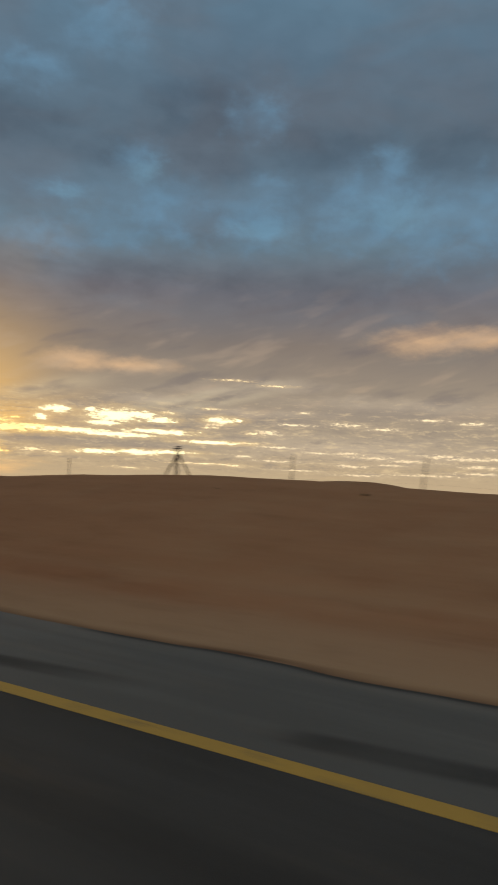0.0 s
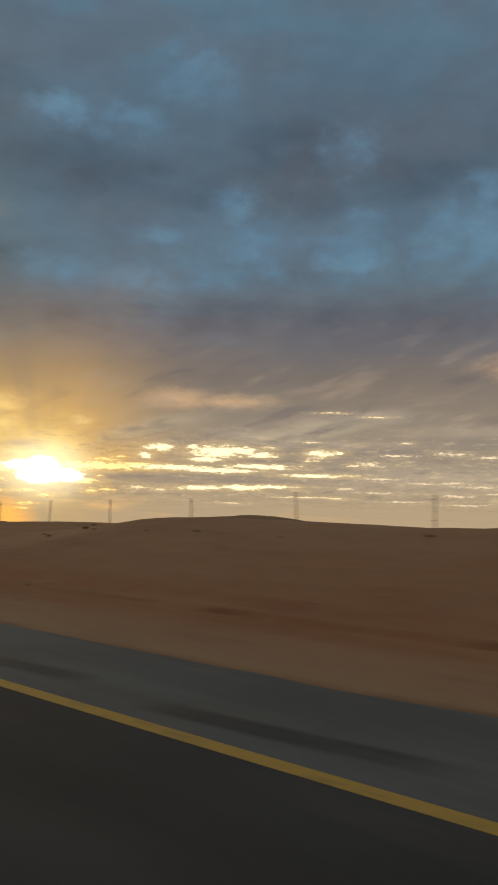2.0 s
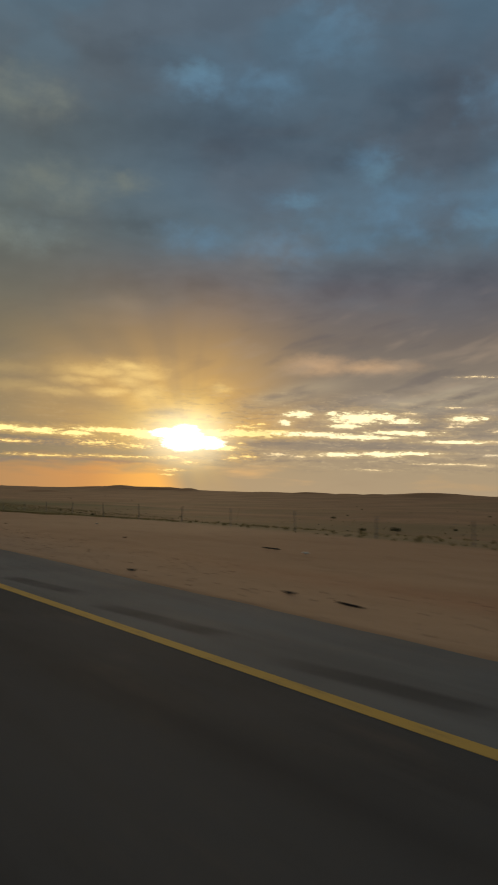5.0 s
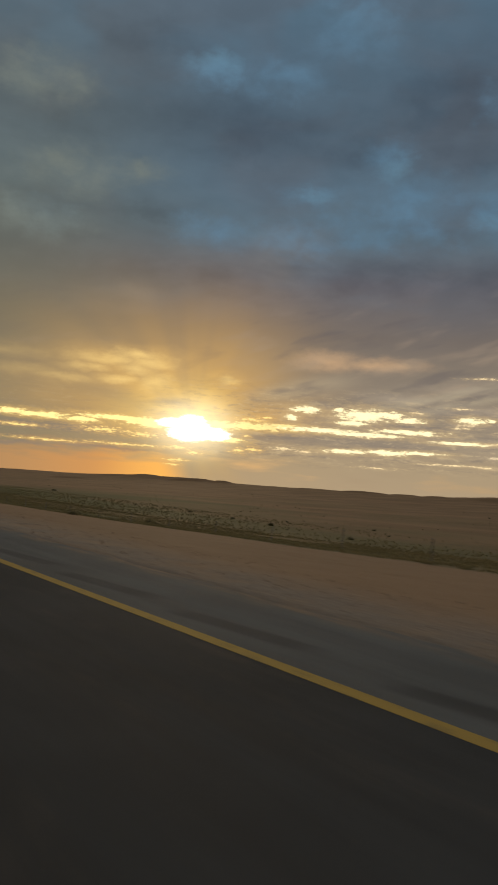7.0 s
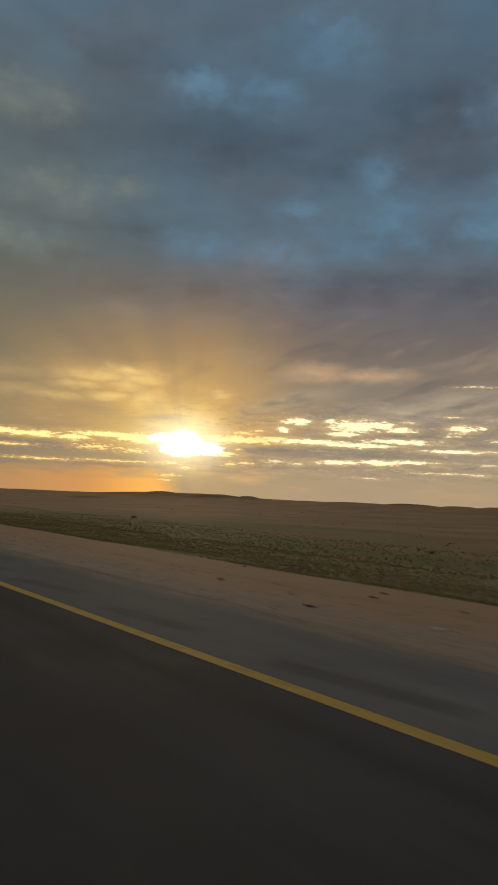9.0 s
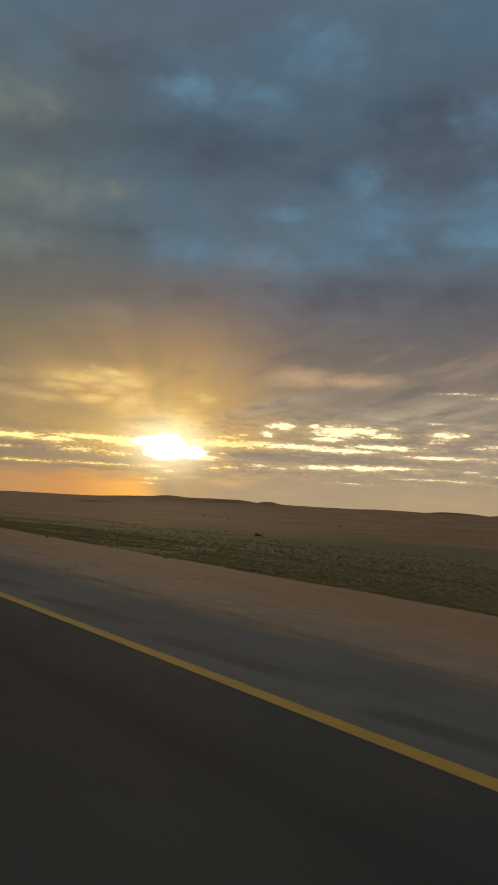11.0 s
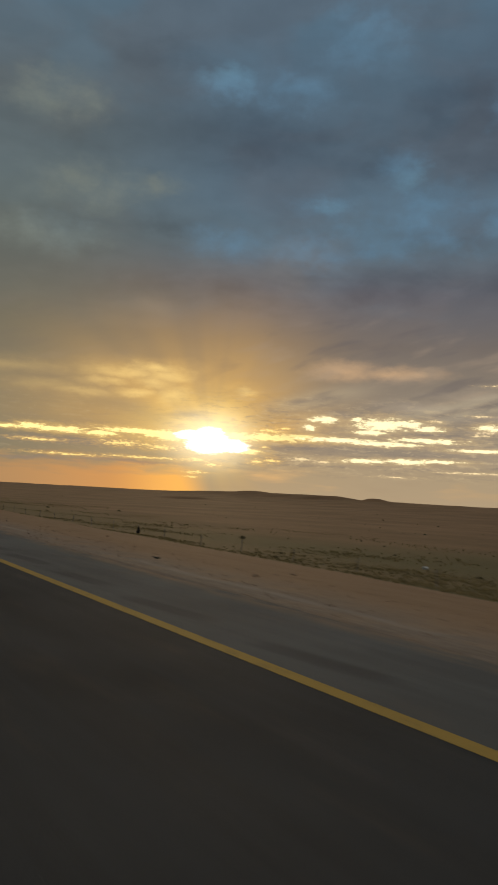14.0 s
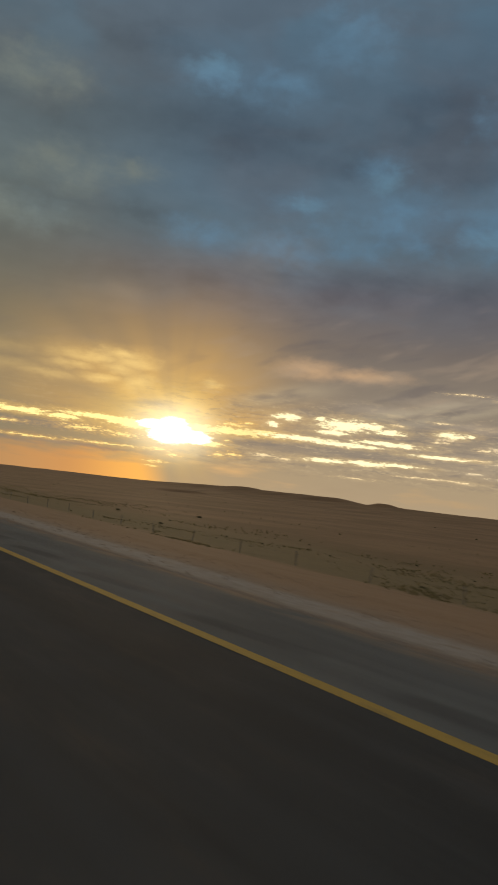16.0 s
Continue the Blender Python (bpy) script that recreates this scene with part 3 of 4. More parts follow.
def land(x, q):
    """Height of the ground at x along the road and q to its side."""
    x, q = np.broadcast_arrays(np.asarray(x, float), np.asarray(q, float))
    at = [5.5, 8.7, 12, 18, 28, 40, 60, 120, 220, 300, 315, 330, 420, 1000, 5000]
    low = np.interp(q, at, [0, -.15, -.5, -1.2, -1.9, -2.45, -2.8, -3.0, -1.2, 2.2, 2.7, 2.4, .3, 0, 0])
    mid = np.interp(q, at, [0, 0, .03, .0, -.45, -1.15, -2.3, -2.8, -1.2, 2.2, 2.7, 2.4, .3, 0, 0])
    w = smooth(-210, -130, x)
    z = low * (1 - w) + mid * w
    crest = 1.46 + sum(k * np.exp(-((x - at) / 5.5) ** 2) for at, k in zip(CREST_AT, CREST))
    foot = [5.5, 7.4, 8.5, 14, 18.5, 30, 42, 80, 120]
    steep = np.interp(q, foot, [0, .04, .14, 1.0, 0.97, 0.9, 0.7, -.9, -1.75])
    gentle = np.interp(q, foot, [0, .03, .10, .58, 0.95, 0.9, 0.7, -.9, -1.75])
    bank = crest * (steep + (gentle - steep) * smooth(-56, -74, x))
    b = smooth(-102, -78, x) * (q < 120)
    z = z * (1 - b) + bank * b
    for (mx, mq, wide, deep), tall in zip(MOUNDS, MOUND_TALL):
        z = z + tall * np.exp(-(((x - mx) / wide) ** 2 + ((q - mq) / deep) ** 2) ** 1.5) * (0.85 + 0.6 * rough(x, q, 6.0, 3))
    z = z + 0.20 * np.exp(-((q - 10.2) / 1.6) ** 2) * smooth(-116, -100, x) * smooth(-62, -76, x)
    # eroded lip along the foot of the bank
    lip = q - (7.95 + 0.45 * rough(x, q * 0, 5.0, 4))
    z = z + 0.10 * smooth(-0.05, 0.04, lip) * np.exp(-np.maximum(lip, 0) / 1.6) * smooth(-58, -50, x) * smooth(-29, -37, x) * (0.5 + 0.5 * lumps(x / 3.1, x * 0 + 4) + 0.7 * undercut(x))
    # ditch beyond the shoulder at the far end
    z = z + (0.03 * np.exp(-((q - 6.5) / 0.35) ** 2) - 0.20 * np.exp(-((q - 7.35) / 0.28) ** 2)) * smooth(-334, -339, x) * smooth(-352, -345, x)
    # low flat-topped rises on the skyline
    z = z + np.exp(-((q - 315) / 26.0) ** 2) * (2.5 * smooth(-702, -716, x) * smooth(-1010, -830, x) + 0.8 * rough(x, q * 0, 60, 4) + 0.35 * rough(x, q * 0, 9, 3) + 1.0 * smooth(-470, -390, x))
    for mx, mq, wide, tall in ((-661.4, 306, 7.5, 1.75), (-508, 318, 16, 0.9), (-474, 320, 9, 0.8), (-452, 322, 7, 0.7), (-395, 318, 22, 0.7), (-560, 330, 20, 0.6), (-701.5, 198, 14, 1.2), (-820, 318, 16, 1.0)):
        z = z + tall * np.exp(-(((x - mx) / wide) ** 2 + ((q - mq) / wide) ** 2) ** 2)
    # unevenness
    off_road = smooth(5.6, 9.5, q)
    z = z + off_road * (0.10 * rough(x, q, 3.2, 3) * smooth(60, 24, q) + (0.07 + 0.23 * b) * smooth(14, 40, q) * rough(x, q, 14.0, 3) * smooth(90, 40, q) + (0.4 + 0.5 * b) * smooth(40, 150, q) * rough(x, q, 90.0, 2))
    z = z + 0.025 * rough(x, q, 0.7, 2) * smooth(5.4, 6.2, q) * smooth(24, 12, q)
    return np.where(q < 5.6, np.where(q > 5.2, z - 0.09 * smooth(5.62, 5.3, q), -0.09 + 0 * z), z)


def graded(fine_lo, fine_hi, pitch, lo, hi, growth):
    mid = list(np.arange(fine_lo, fine_hi + pitch / 2, pitch))
    for edge, sign in ((hi, 1), (lo, -1)):
        at, d, more = (mid[-1], pitch, []) if sign > 0 else (mid[0], pitch, [])
        while (at - edge) * sign < 0:
            d *= growth
            at += d * sign
            more.append(at)
        mid = mid + more if sign > 0 else more[::-1] + mid
    return np.array(mid)


def sheet(name, xs, qs, height, mat):
    """A grid that follows the road."""
    X, Q = np.meshgrid(xs, qs, indexing="ij")
    Q = Q + 0 * X
    Z = height(X, Q)
    Y = bend(X) + Q
    co = np.stack([X, Y, Z], -1).reshape(-1, 3)
    a = np.arange(len(xs) * len(qs)).reshape(len(xs), len(qs))
    f = np.stack([a[:-1, :-1], a[:-1, 1:], a[1:, 1:], a[1:, :-1]], -1).reshape(-1, 4)
    me = bpy.data.meshes.new(name)
    me.from_pydata(co.tolist(), [], f.tolist())
    if me.polygons[0].normal.z < 0:
        me.flip_normals()
    me.polygons.foreach_set("use_smooth", [True] * len(me.polygons))
    me.materials.append(mat)
    return new(name, me), X, Q


gx = np.concatenate([graded(-420, 24, 0.7, -4600, 24, 1.012), graded(-420, 24, 0.7, -420, 3000, 1.06)[np.arange(-420, 24.35, 0.7).size:]])
gq = np.concatenate([-np.geomspace(4500, 9, 24), [-7.6, -7.3, 0, 5.15], np.arange(5.3, 7.5, 0.1), np.arange(7.5, 8.42, 0.04), np.arange(8.45, 12, 0.1), np.arange(12, 24, 0.35), np.geomspace(24, 282, 150), np.arange(285, 350, 3.0), np.geomspace(356, 4500, 40)])
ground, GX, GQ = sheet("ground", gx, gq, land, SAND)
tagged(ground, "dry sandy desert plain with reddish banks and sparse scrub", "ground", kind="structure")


def mask(name, values):
    at = ground.data.attributes.new(name, "FLOAT", "POINT")
    at.data.foreach_set("value", np.asarray(values, np.float32).ravel())


edge_noise = lambda x: 5.46 + 0.24 * rough(x, x * 0 + 3, 1.4, 5) + 0.10 * rough(x, x * 0 + 9, 11.0, 2)
mask("red", np.maximum(smooth(-110, -60, GX) * (0.2 * smooth(5.4, 6.5, GQ) + 0.6 * np.exp(-((GQ - 7.8) / 0.8) ** 2) + 0.42 * smooth(8.3, 9.0, GQ) * smooth(-84, -66, GX)), 1.0 * np.exp(-((GQ - 8.45 - 0.5 * rough(GX, GQ * 0, 30.0, 2)) / 0.85) ** 2) * smooth(-128, -104, GX) * smooth(-20, -60, GX)) * smooth(60, 22, GQ))


def scrub_edge(x):
    """Where the weeds begin beside the sandy verge."""
    return 15.8 + 2.4 * rough(x, np.asarray(x) * 0, 9.0, 3) + 2.0 * rough(x, np.asarray(x) * 0 + 6, 40.0, 2)


sway = GQ + 9.0 * rough(GX, GQ, 45.0, 3)
belts = np.maximum(smooth(31, 26, sway), 0.30) * smooth(62, 54, sway)
belts = np.maximum(belts, 0.85 * smooth(36, 42, sway) * smooth(62, 50, sway))
mask("scrub", np.maximum(smooth(-0.25, 0.3, GQ - scrub_edge(GX)) * smooth(-145, -180, GX) * np.maximum(belts, 0.5 * smooth(-0.05, 0.2, rough(GX, GQ, 60.0, 4))) * (1.0 - 0.55 * smooth(-312, -332, GX) - 0.25 * smooth(-340, -365, GX)), smooth(16.5, 19, GQ) * smooth(-100, -118, GX) * 0.6 * smooth(62, 24, GQ)) * smooth(420, 60, GQ) + 0.45 * smooth(-215, -270, GX) * smooth(-385, -335, GX) * smooth(220, 60, GQ) * smooth(20, 40, GQ) * smooth(-0.12, 0.1, rough(GX, GQ, 34.0, 4)))
mask("plain", np.maximum(smooth(20, 45, GQ), 0.55 * smooth(-140, -175, GX) * smooth(6.2, 9.0, GQ)))
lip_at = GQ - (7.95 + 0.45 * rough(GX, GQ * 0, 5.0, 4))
# bare soil plus painted shade: bank lip, drop at asphalt edge, ditch back slope
mask("shaded_soil", np.exp(-((lip_at + 0.03) / 0.05) ** 2) * smooth(-58, -50, GX) * smooth(-29, -37, GX) * np.maximum(undercut(GX), 0.75 * smooth(0.35, 0.7, lumps(GX / 1.1, GX * 0 + 4))) + np.exp(-((GQ - edge_noise(GX) - 0.03) / 0.09) ** 2) * (0.5 + 0.5 * smooth(-34, -14, GX)) * smooth(-130, -100, GX) * smooth(0.2, 0.5, lumps(GX / 2.6, GX * 0 + 14)) + 0.8 * np.exp(-((GQ - 7.5 - 0.3 * rough(GX, GQ * 0, 5.0, 3)) / 0.2) ** 2) * smooth(-334, -339, GX) * smooth(-352, -345, GX))
mask("gravel", smooth(5.2, 5.5, GQ) * smooth(8.2, 5.9, GQ) * np.maximum(0.8 * smooth(-110, -150, GX), 0.08) + 0.10 * smooth(-140, -175, GX) * smooth(6.0, 8.0, GQ) * smooth(19, 15, GQ))
ridge = np.exp(-((GQ - 6.3 - 0.8 * rough(GX, GQ * 0, 8.0, 3)) / 0.13) ** 2) * smooth(-165, -180, GX) * smooth(0.35, 0.65, lumps(GX / 4.0, GX * 0 + 8))
mask("pale", np.maximum(0.7 * ridge, smooth(5.6, 5.9, GQ) * smooth(6.9, 6.5, GQ) * smooth(-332, -342, GX)))

# ---- the road ----
rx = graded(-420, 24, 0.3, -3200, 1500, 1.08)


# dark rubbed patches along the shoulder, each about two metres long and a little askew; where some of them begin
DASH_AT = [7.5, -2.6, -15.4, -25.8, -38.5, -48.1, -58.1, -70.9, -80.8, -93.7, -103.5, -116.8, -171.0, -181.1, -190.9, -203.8, -266.4, -290.0, -309.7, -354.1, -400.0]
DASHES = []
for a, b in zip(DASH_AT, DASH_AT[1:]):
    n = max(1, round((a - b) / 3.0))
    DASHES += [(a + (b - a) * k / n, 2.0 + 0.35 * math.sin(7.0 * k + a)) for k in range(n)]


def strip(name, mat, lo, hi, z, parent=None, drop=0.12, cols=6, label="", xs=None):
    """A slab along the road between two edges, with rounded long edges."""
    xs = rx if xs is None else xs
    a = lo(xs) if callable(lo) else np.full_like(xs, lo)
    b = hi(xs) if callable(hi) else np.full_like(xs, hi)
    r = min(0.004, drop / 2)
    us = [(a, -drop), (a, -r), (a + r, 0)] + [(a + (b - a) * k / cols, 0) for k in range(1, cols)] + [(b - r, 0), (b, -r), (b, -drop)]
    Q = np.stack([u for u, _ in us], 1)
    Z = np.stack([np.full_like(xs, z + d) for _, d in us], 1)
    X = np.repeat(xs[:, None], len(us), 1)
    co = np.stack([X, bend(X) + Q, Z], -1).reshape(-1, 3)
    i = np.arange(co.shape[0]).reshape(len(xs), len(us))
    f = np.stack([i[:-1, :-1], i[1:, :-1], i[1:, 1:], i[:-1, 1:]], -1).reshape(-1, 4)
    me = bpy.data.meshes.new(name)
    me.from_pydata(co.tolist(), [], f.tolist())
    me.update()
    if me.polygons[len(us) // 2].normal.z < 0:
        me.flip_normals()
    me.materials.append(mat)
    wear_and_shade = np.zeros_like(Q)
    if name == "shoulder":
        for at, long in DASHES:
            u = (X - at) / long
            drift = Q - (3.90 + 0.20 * u + 0.05 * rough(X, Q * 0 + at, 0.9, 2))
            wear_and_shade = np.maximum(wear_and_shade, smooth(-0.06, 0.10, u) * smooth(1.06, 0.85, u) * smooth(0.20, 0.09, np.abs(drift)) * (0.62 + 0.5 * rough(X, Q * 2, 0.5, 2)) * (0.62 + 0.38 * smooth(-200, -110, X)))
        # shade of the crumbled edge, painted as a dark line on the asphalt
        wear_and_shade = np.maximum(wear_and_shade, 0.85 * smooth(0.13, 0.04, b[:, None] - Q) * smooth(-40, -18, X) * smooth(0.2, 0.5, lumps(X / 1.7, X * 0 + 21)))
    if name == "carriageway":
        wear_and_shade = 0.28 * np.exp(-((Q - 2.45 - 0.2 * rough(X, Q * 0, 14.0, 2)) / 0.22) ** 2) + 0.22 * np.exp(-((Q - 0.5) / 0.3) ** 2)
        wear_and_shade = wear_and_shade * (0.4 + 1.6 * lumps(X / 3.3, Q * 0 + 3))
        oily = smooth(-228, -212, X) * smooth(-160, -178, X)
        wear_and_shade = wear_and_shade * (1 - oily) + oily * (0.42 * np.exp(-((Q - 2.95 - 0.12 * rough(X, Q * 0, 4.0, 2)) / 0.17) ** 2) + 0.3 * smooth(2.3, 1.9, Q))
    me.attributes.new("smear_and_shade", "FLOAT", "POINT").data.foreach_set("value", wear_and_shade.astype(np.float32).ravel())
    if name == "shoulder":
        me.attributes.new("sandy", "FLOAT", "POINT").data.foreach_set("value", ((0.12 + 0.88 * smooth(-115, -160, X)) * smooth(0.5, 0.0, b[:, None] - Q)).astype(np.float32).ravel())
    ob = new(name, me)
    ob.parent = parent
    return tagged(ob, label)


road = tagged(new("road"), "two-lane asphalt highway with paved shoulder and yellow edge line", "road", kind="structure")
strip("carriageway", LANE, -7.4, 3.47, 0.0, road, cols=40, label="dark worn asphalt lanes")
strip("shoulder", SHOULDER, 3.472, edge_noise, 0.0, road, cols=40, label="lighter grey asphalt shoulder with a crumbling edge")
strip("edge_line", PAINT, lambda x: 3.395 + 0.02 * rough(x, x * 0, 6.0, 2), lambda x: 3.545 + 0.02 * rough(x, x * 0 + 4, 6.0, 2), 0.0025, road, drop=0.006, cols=2, label="worn yellow painted edge line")

# ---- things ----
RNG = random.Random(11)


def place(x, q, sink=0.0):
    return Vector((x, float(bend(x)) + q, float(land(x, q)) - sink))


def part(name, bm, mat, parent, label=""):
    me = bpy.data.meshes.new(name)
    bm.to_mesh(me)
    bm.free()
    me.materials.append(mat)
    ob = new(name, me)
    ob.parent = parent
    return tagged(ob, label)


def share(name, ob, parent, m):
    """Another piece on the mesh of ob."""
    twin = new(name, ob.data)
    twin.parent = parent
    twin.matrix_basis = m
    return twin


def rod(bm, a, b, r0, r1=None, sides=6):
    """A tapered round bar from a to b, closed at both ends."""
    a, b, r1 = Vector(a), Vector(b), r0 if r1 is None else r1
    turn = (b - a).to_track_quat("Z", "Y").to_matrix()
    rings = []
    for c, r in ((a, r0), (b, r1)):
        rings.append([bm.verts.new(c + turn @ Vector((r * math.cos(k * math.tau / sides), r * math.sin(k * math.tau / sides), 0))) for k in range(sides)])
    for k in range(sides):
        bm.faces.new((rings[0][k], rings[0][(k + 1) % sides], rings[1][(k + 1) % sides], rings[1][k]))
    bm.faces.new(rings[0][::-1])
    bm.faces.new(rings[1])


def block(bm, size, at, bevel=0.0):
    made = bmesh.ops.create_cube(bm, size=1.0, matrix=Matrix.Translation(at) @ Matrix.Diagonal((*size, 1)))
    if bevel:
        edges = list({e for v in made["verts"] for e in v.link_edges})
        bmesh.ops.bevel(bm, geom=edges, offset=bevel, segments=2, affect="EDGES")


# ---- the wire fence along the plain ----
FENCE_Q, POSTS = 18.5, 118
POST_NO, POST_AT = [0, 6, 8, 11, 15, 19, 23, 26, 34, 85, 86, 87, 118], [16.5, -8.7, -16.8, -31.4, -50.2, -69.0, -86.3, -99.2, -131.7, -342.5, -346.2, -350.2, -478.0]
fence = tagged(new("wire_fence"), "low wire fence with rusty steel posts along the desert", "fence")


def post_mesh(bend_x):
    bm = bmesh.new()
    for k in range(3):
        rod(bm, (bend_x * k * k / 9, 0, -0.3 + k * 0.4), (bend_x * (k + 1) ** 2 / 9, 0, -0.3 + (k + 1) * 0.4), 0.020 - 0.001 * k, 0.019 - 0.001 * k, 8)
    rod(bm, (bend_x, 0, 0.90), (bend_x, 0, 0.925), 0.025, 0.020, 8)
    for z in (0.25, 0.52, 0.80):
        rod(bm, (-0.03, 0.05, z), (0.05, 0.05, z), 0.008, 0.008, 5)
    return bm


variants, heads = [], []
for i in range(POSTS):
    x = float(np.interp(i, POST_NO, POST_AT)) + RNG.uniform(-0.12, 0.12)
    tilt = (RNG.uniform(-3, 3), RNG.uniform(-4, 4), RNG.uniform(0, 360))
    base = place(x, FENCE_Q, 0.38 if x < -175 else 0.18 if x < -95 else RNG.uniform(0.0, 0.06))
    m = pose(*base, *tilt)
    if i == 8:  # the strainer stands here
        continue
    if len(variants) < 3:
        ob = part("post", post_mesh((0.0, 0.03, -0.04)[len(variants)]), STEEL, fence)
        ob.matrix_basis = m
        variants.append(ob)
    else:
        share("post", RNG.choice(variants), fence, m)
    heads.append((base, m.to_3x3() @ Vector((0, 0, 1))))
for z in (0.25, 0.52, 0.80):
    bm = bmesh.new()
    for (a, ua), (b, ub) in zip(heads, heads[1:]):
        p, q = a + ua * z, b + ub * z
        mid = (p + q) / 2 - Vector((0, 0, 0.03))
        rod(bm, p, mid, 0.0009, 0.0009, 3)
        rod(bm, mid, q, 0.0009, 0.0009, 3)
    part("wire", bm, WIRE, fence, "sagging strand of plain wire")

# braced strainer post, laddered with rungs, standing in the fence line
strainer = tagged(new("strainer_post"), "braced fence strainer with laddered upright and two slanting struts", "fence post")
strainer.matrix_basis = pose(*place(-16.85, FENCE_Q), 0, 0, 2)
bm = bmesh.new()
rod(bm, (-0.055, 0, -0.2), (-0.045, 0, 1.1), 0.022, 0.020, 8)
part("upright", bm, TIMBER, strainer)
bm = bmesh.new()
rod(bm, (0.055, 0, -0.2), (0.045, 0, 1.1), 0.022, 0.020, 8)
part("upright", bm, TIMBER, strainer)
for k in range(7):
    bm = bmesh.new()
    rod(bm, (-0.075, 0.01, 0.12 + k * 0.13), (0.075, 0.01, 0.13 + k * 0.13), 0.016, 0.016, 6)
    part("rung", bm, STEEL, strainer)
for end in (-0.78, 0.66):
    bm = bmesh.new()
    rod(bm, (0.03 if end > 0 else -0.03, 0.03, 0.95), (end, 0.12, -0.05), 0.026, 0.028, 8)
    part("strut", bm, TIMBER, strainer)
bm = bmesh.new()
block(bm, (0.30, 0.05, 0.035), (0, 0, 1.115), 0.008)
part("cap", bm, STEEL, strainer)
bm = bmesh.new()
block(bm, (0.20, 0.04, 0.035), (0.02, 0, 1.17), 0.008)
part("cap", bm, STEEL, strainer)

# ---- roadside marker post ----
marker = tagged(new("marker_post"), "slim dark roadside marker post at the asphalt edge", "marker post")
marker.matrix_basis = pose(*place(-282.5, 5.86), 1.0, 2.0, 8)
bm = bmesh.new()
block(bm, (0.09, 0.07, 1.62), (0, 0, 0.65), 0.012)
part("post", bm, STEEL, marker)
bm = bmesh.new()
block(bm, (0.13, 0.10, 0.03), (0, 0, 1.472), 0.01)
part("cap", bm, STEEL, marker)
bm = bmesh.new()
rod(bm, (0, 0, -0.1), (0, 0, 0.05), 0.13, 0.10, 10)
part("footing", bm, STONE, marker, "rough concrete footing")


# ---- litter on the verge ----
def tread(length, width, curl, seed):
    """A torn, curled strip of tyre tread."""
    r, bm = random.Random(seed), bmesh.new()
    rows, n = [], 12
    for k in range(n + 1):
        u = k / n - 0.5
        c = Vector((u * length, curl * math.sin(u * 5 + seed) * length * 0.2, 0.006 + abs(u) ** 2 * 0.25 * curl + 0.006 * r.random()))
        w = width * (0.5 - 0.38 * abs(u) ** 2 * 2) * r.uniform(0.75, 1.1)
        rows.append([bm.verts.new(c + Vector((0, s * w, h))) for s, h in ((-1, 0.0), (-0.6, 0.014), (0.6, 0.014), (1, 0.0), (0.6, -0.014), (-0.6, -0.014))])
    for a, b in zip(rows, rows[1:]):
        for k in range(6):
            bm.faces.new((a[k], a[(k + 1) % 6], b[(k + 1) % 6], b[k]))
    bm.faces.new(rows[0][::-1])
    bm.faces.new(rows[-1])
    return bm


def lone(name, bm, mat, m, label, category, group=""):
    ob = part(name, bm, mat, None)
    ob.matrix_basis = m
    return tagged(ob, label, category, group)


for k, (x, q, length, width, curl, turn) in enumerate((
        (-116.8, 6.54, 0.17, 0.05, 0.2, 10), (-115.6, 6.50, 0.5, 0.009, 0.12, -8), (-123.4, 11.2, 0.55, 0.035, 0.08, 5), (-120.1, 5.95, 0.12, 0.06, 0.3, 40),
        (-112.4, 6.7, 0.55, 0.022, 0.12, -14), (-281.4, 5.95, 0.5, 0.04, 0.1, -6), (-203.4, 6.6, 0.16, 0.02, 0.15, 4), (-204.3, 8.6, 0.12, 0.02, 0.1, 4), (-206.0, 10.5, 0.14, 0.02, 0.1, -4), (-264.5, 8.2, 0.3, 0.05, 0.15, 0), (-318.4, 6.9, 0.16, 0.06, 0.3, 20), (-262.0, 7.4, 0.14, 0.06, 0.3, 60), (-333.4, 6.52, 0.17, 0.08, 0.3, 15), (-332.9, 7.5, 0.12, 0.03, 0.2, -10))):
    lone("tyre_scrap", tread(length, width, curl, k), RUBBER, pose(*(place(x, q) + Vector((0, 0, 0.012))), 0, 0, turn), "torn black strip of tyre tread lying on sand", "tyre scrap", "scraps of tyre along the verge")


def crumpled(seed, size):
    r, bm = random.Random(seed), bmesh.new()
    bmesh.ops.create_icosphere(bm, subdivisions=2, radius=size)
    for v in bm.verts:
        v.co *= r.uniform(0.6, 1.15)
        v.co.z *= 0.5
    return bm


for k, (x, q, size) in enumerate(((-122.1, 11.15, 0.055), (-136.0, 12.6, 0.05), (-201.5, 6.9, 0.05), (-300.3, 7.0, 0.045), (-307.6, 16.2, 0.10), (-333.8, 29.7, 0.2))):
    lone("plastic_bag", crumpled(40 + k, size), LITTER, pose(*(place(x, q) + Vector((0, 0, size * 0.35))), 0, 0, 50 * k), "crumpled pale plastic bag blown onto the sand", "litter", "plastic litter on the verge")


# torn black film snagged on one of the fence posts
bm = bmesh.new()
bmesh.ops.create_icosphere(bm, subdivisions=3, radius=0.2)
for v in bm.verts:
    h = (v.co.z + 0.2) / 0.4
    v.co.x *= (0.75 - 0.55 * h) * (1 + 0.5 * noise.noise(v.co * 14))
    v.co.y *= (0.5 - 0.35 * h) * (1 + 0.5 * noise.noise(v.co * 17 + Vector((3, 0, 0))))
    v.co.z = 0.5 * h + 0.03 * noise.noise(v.co * 20)
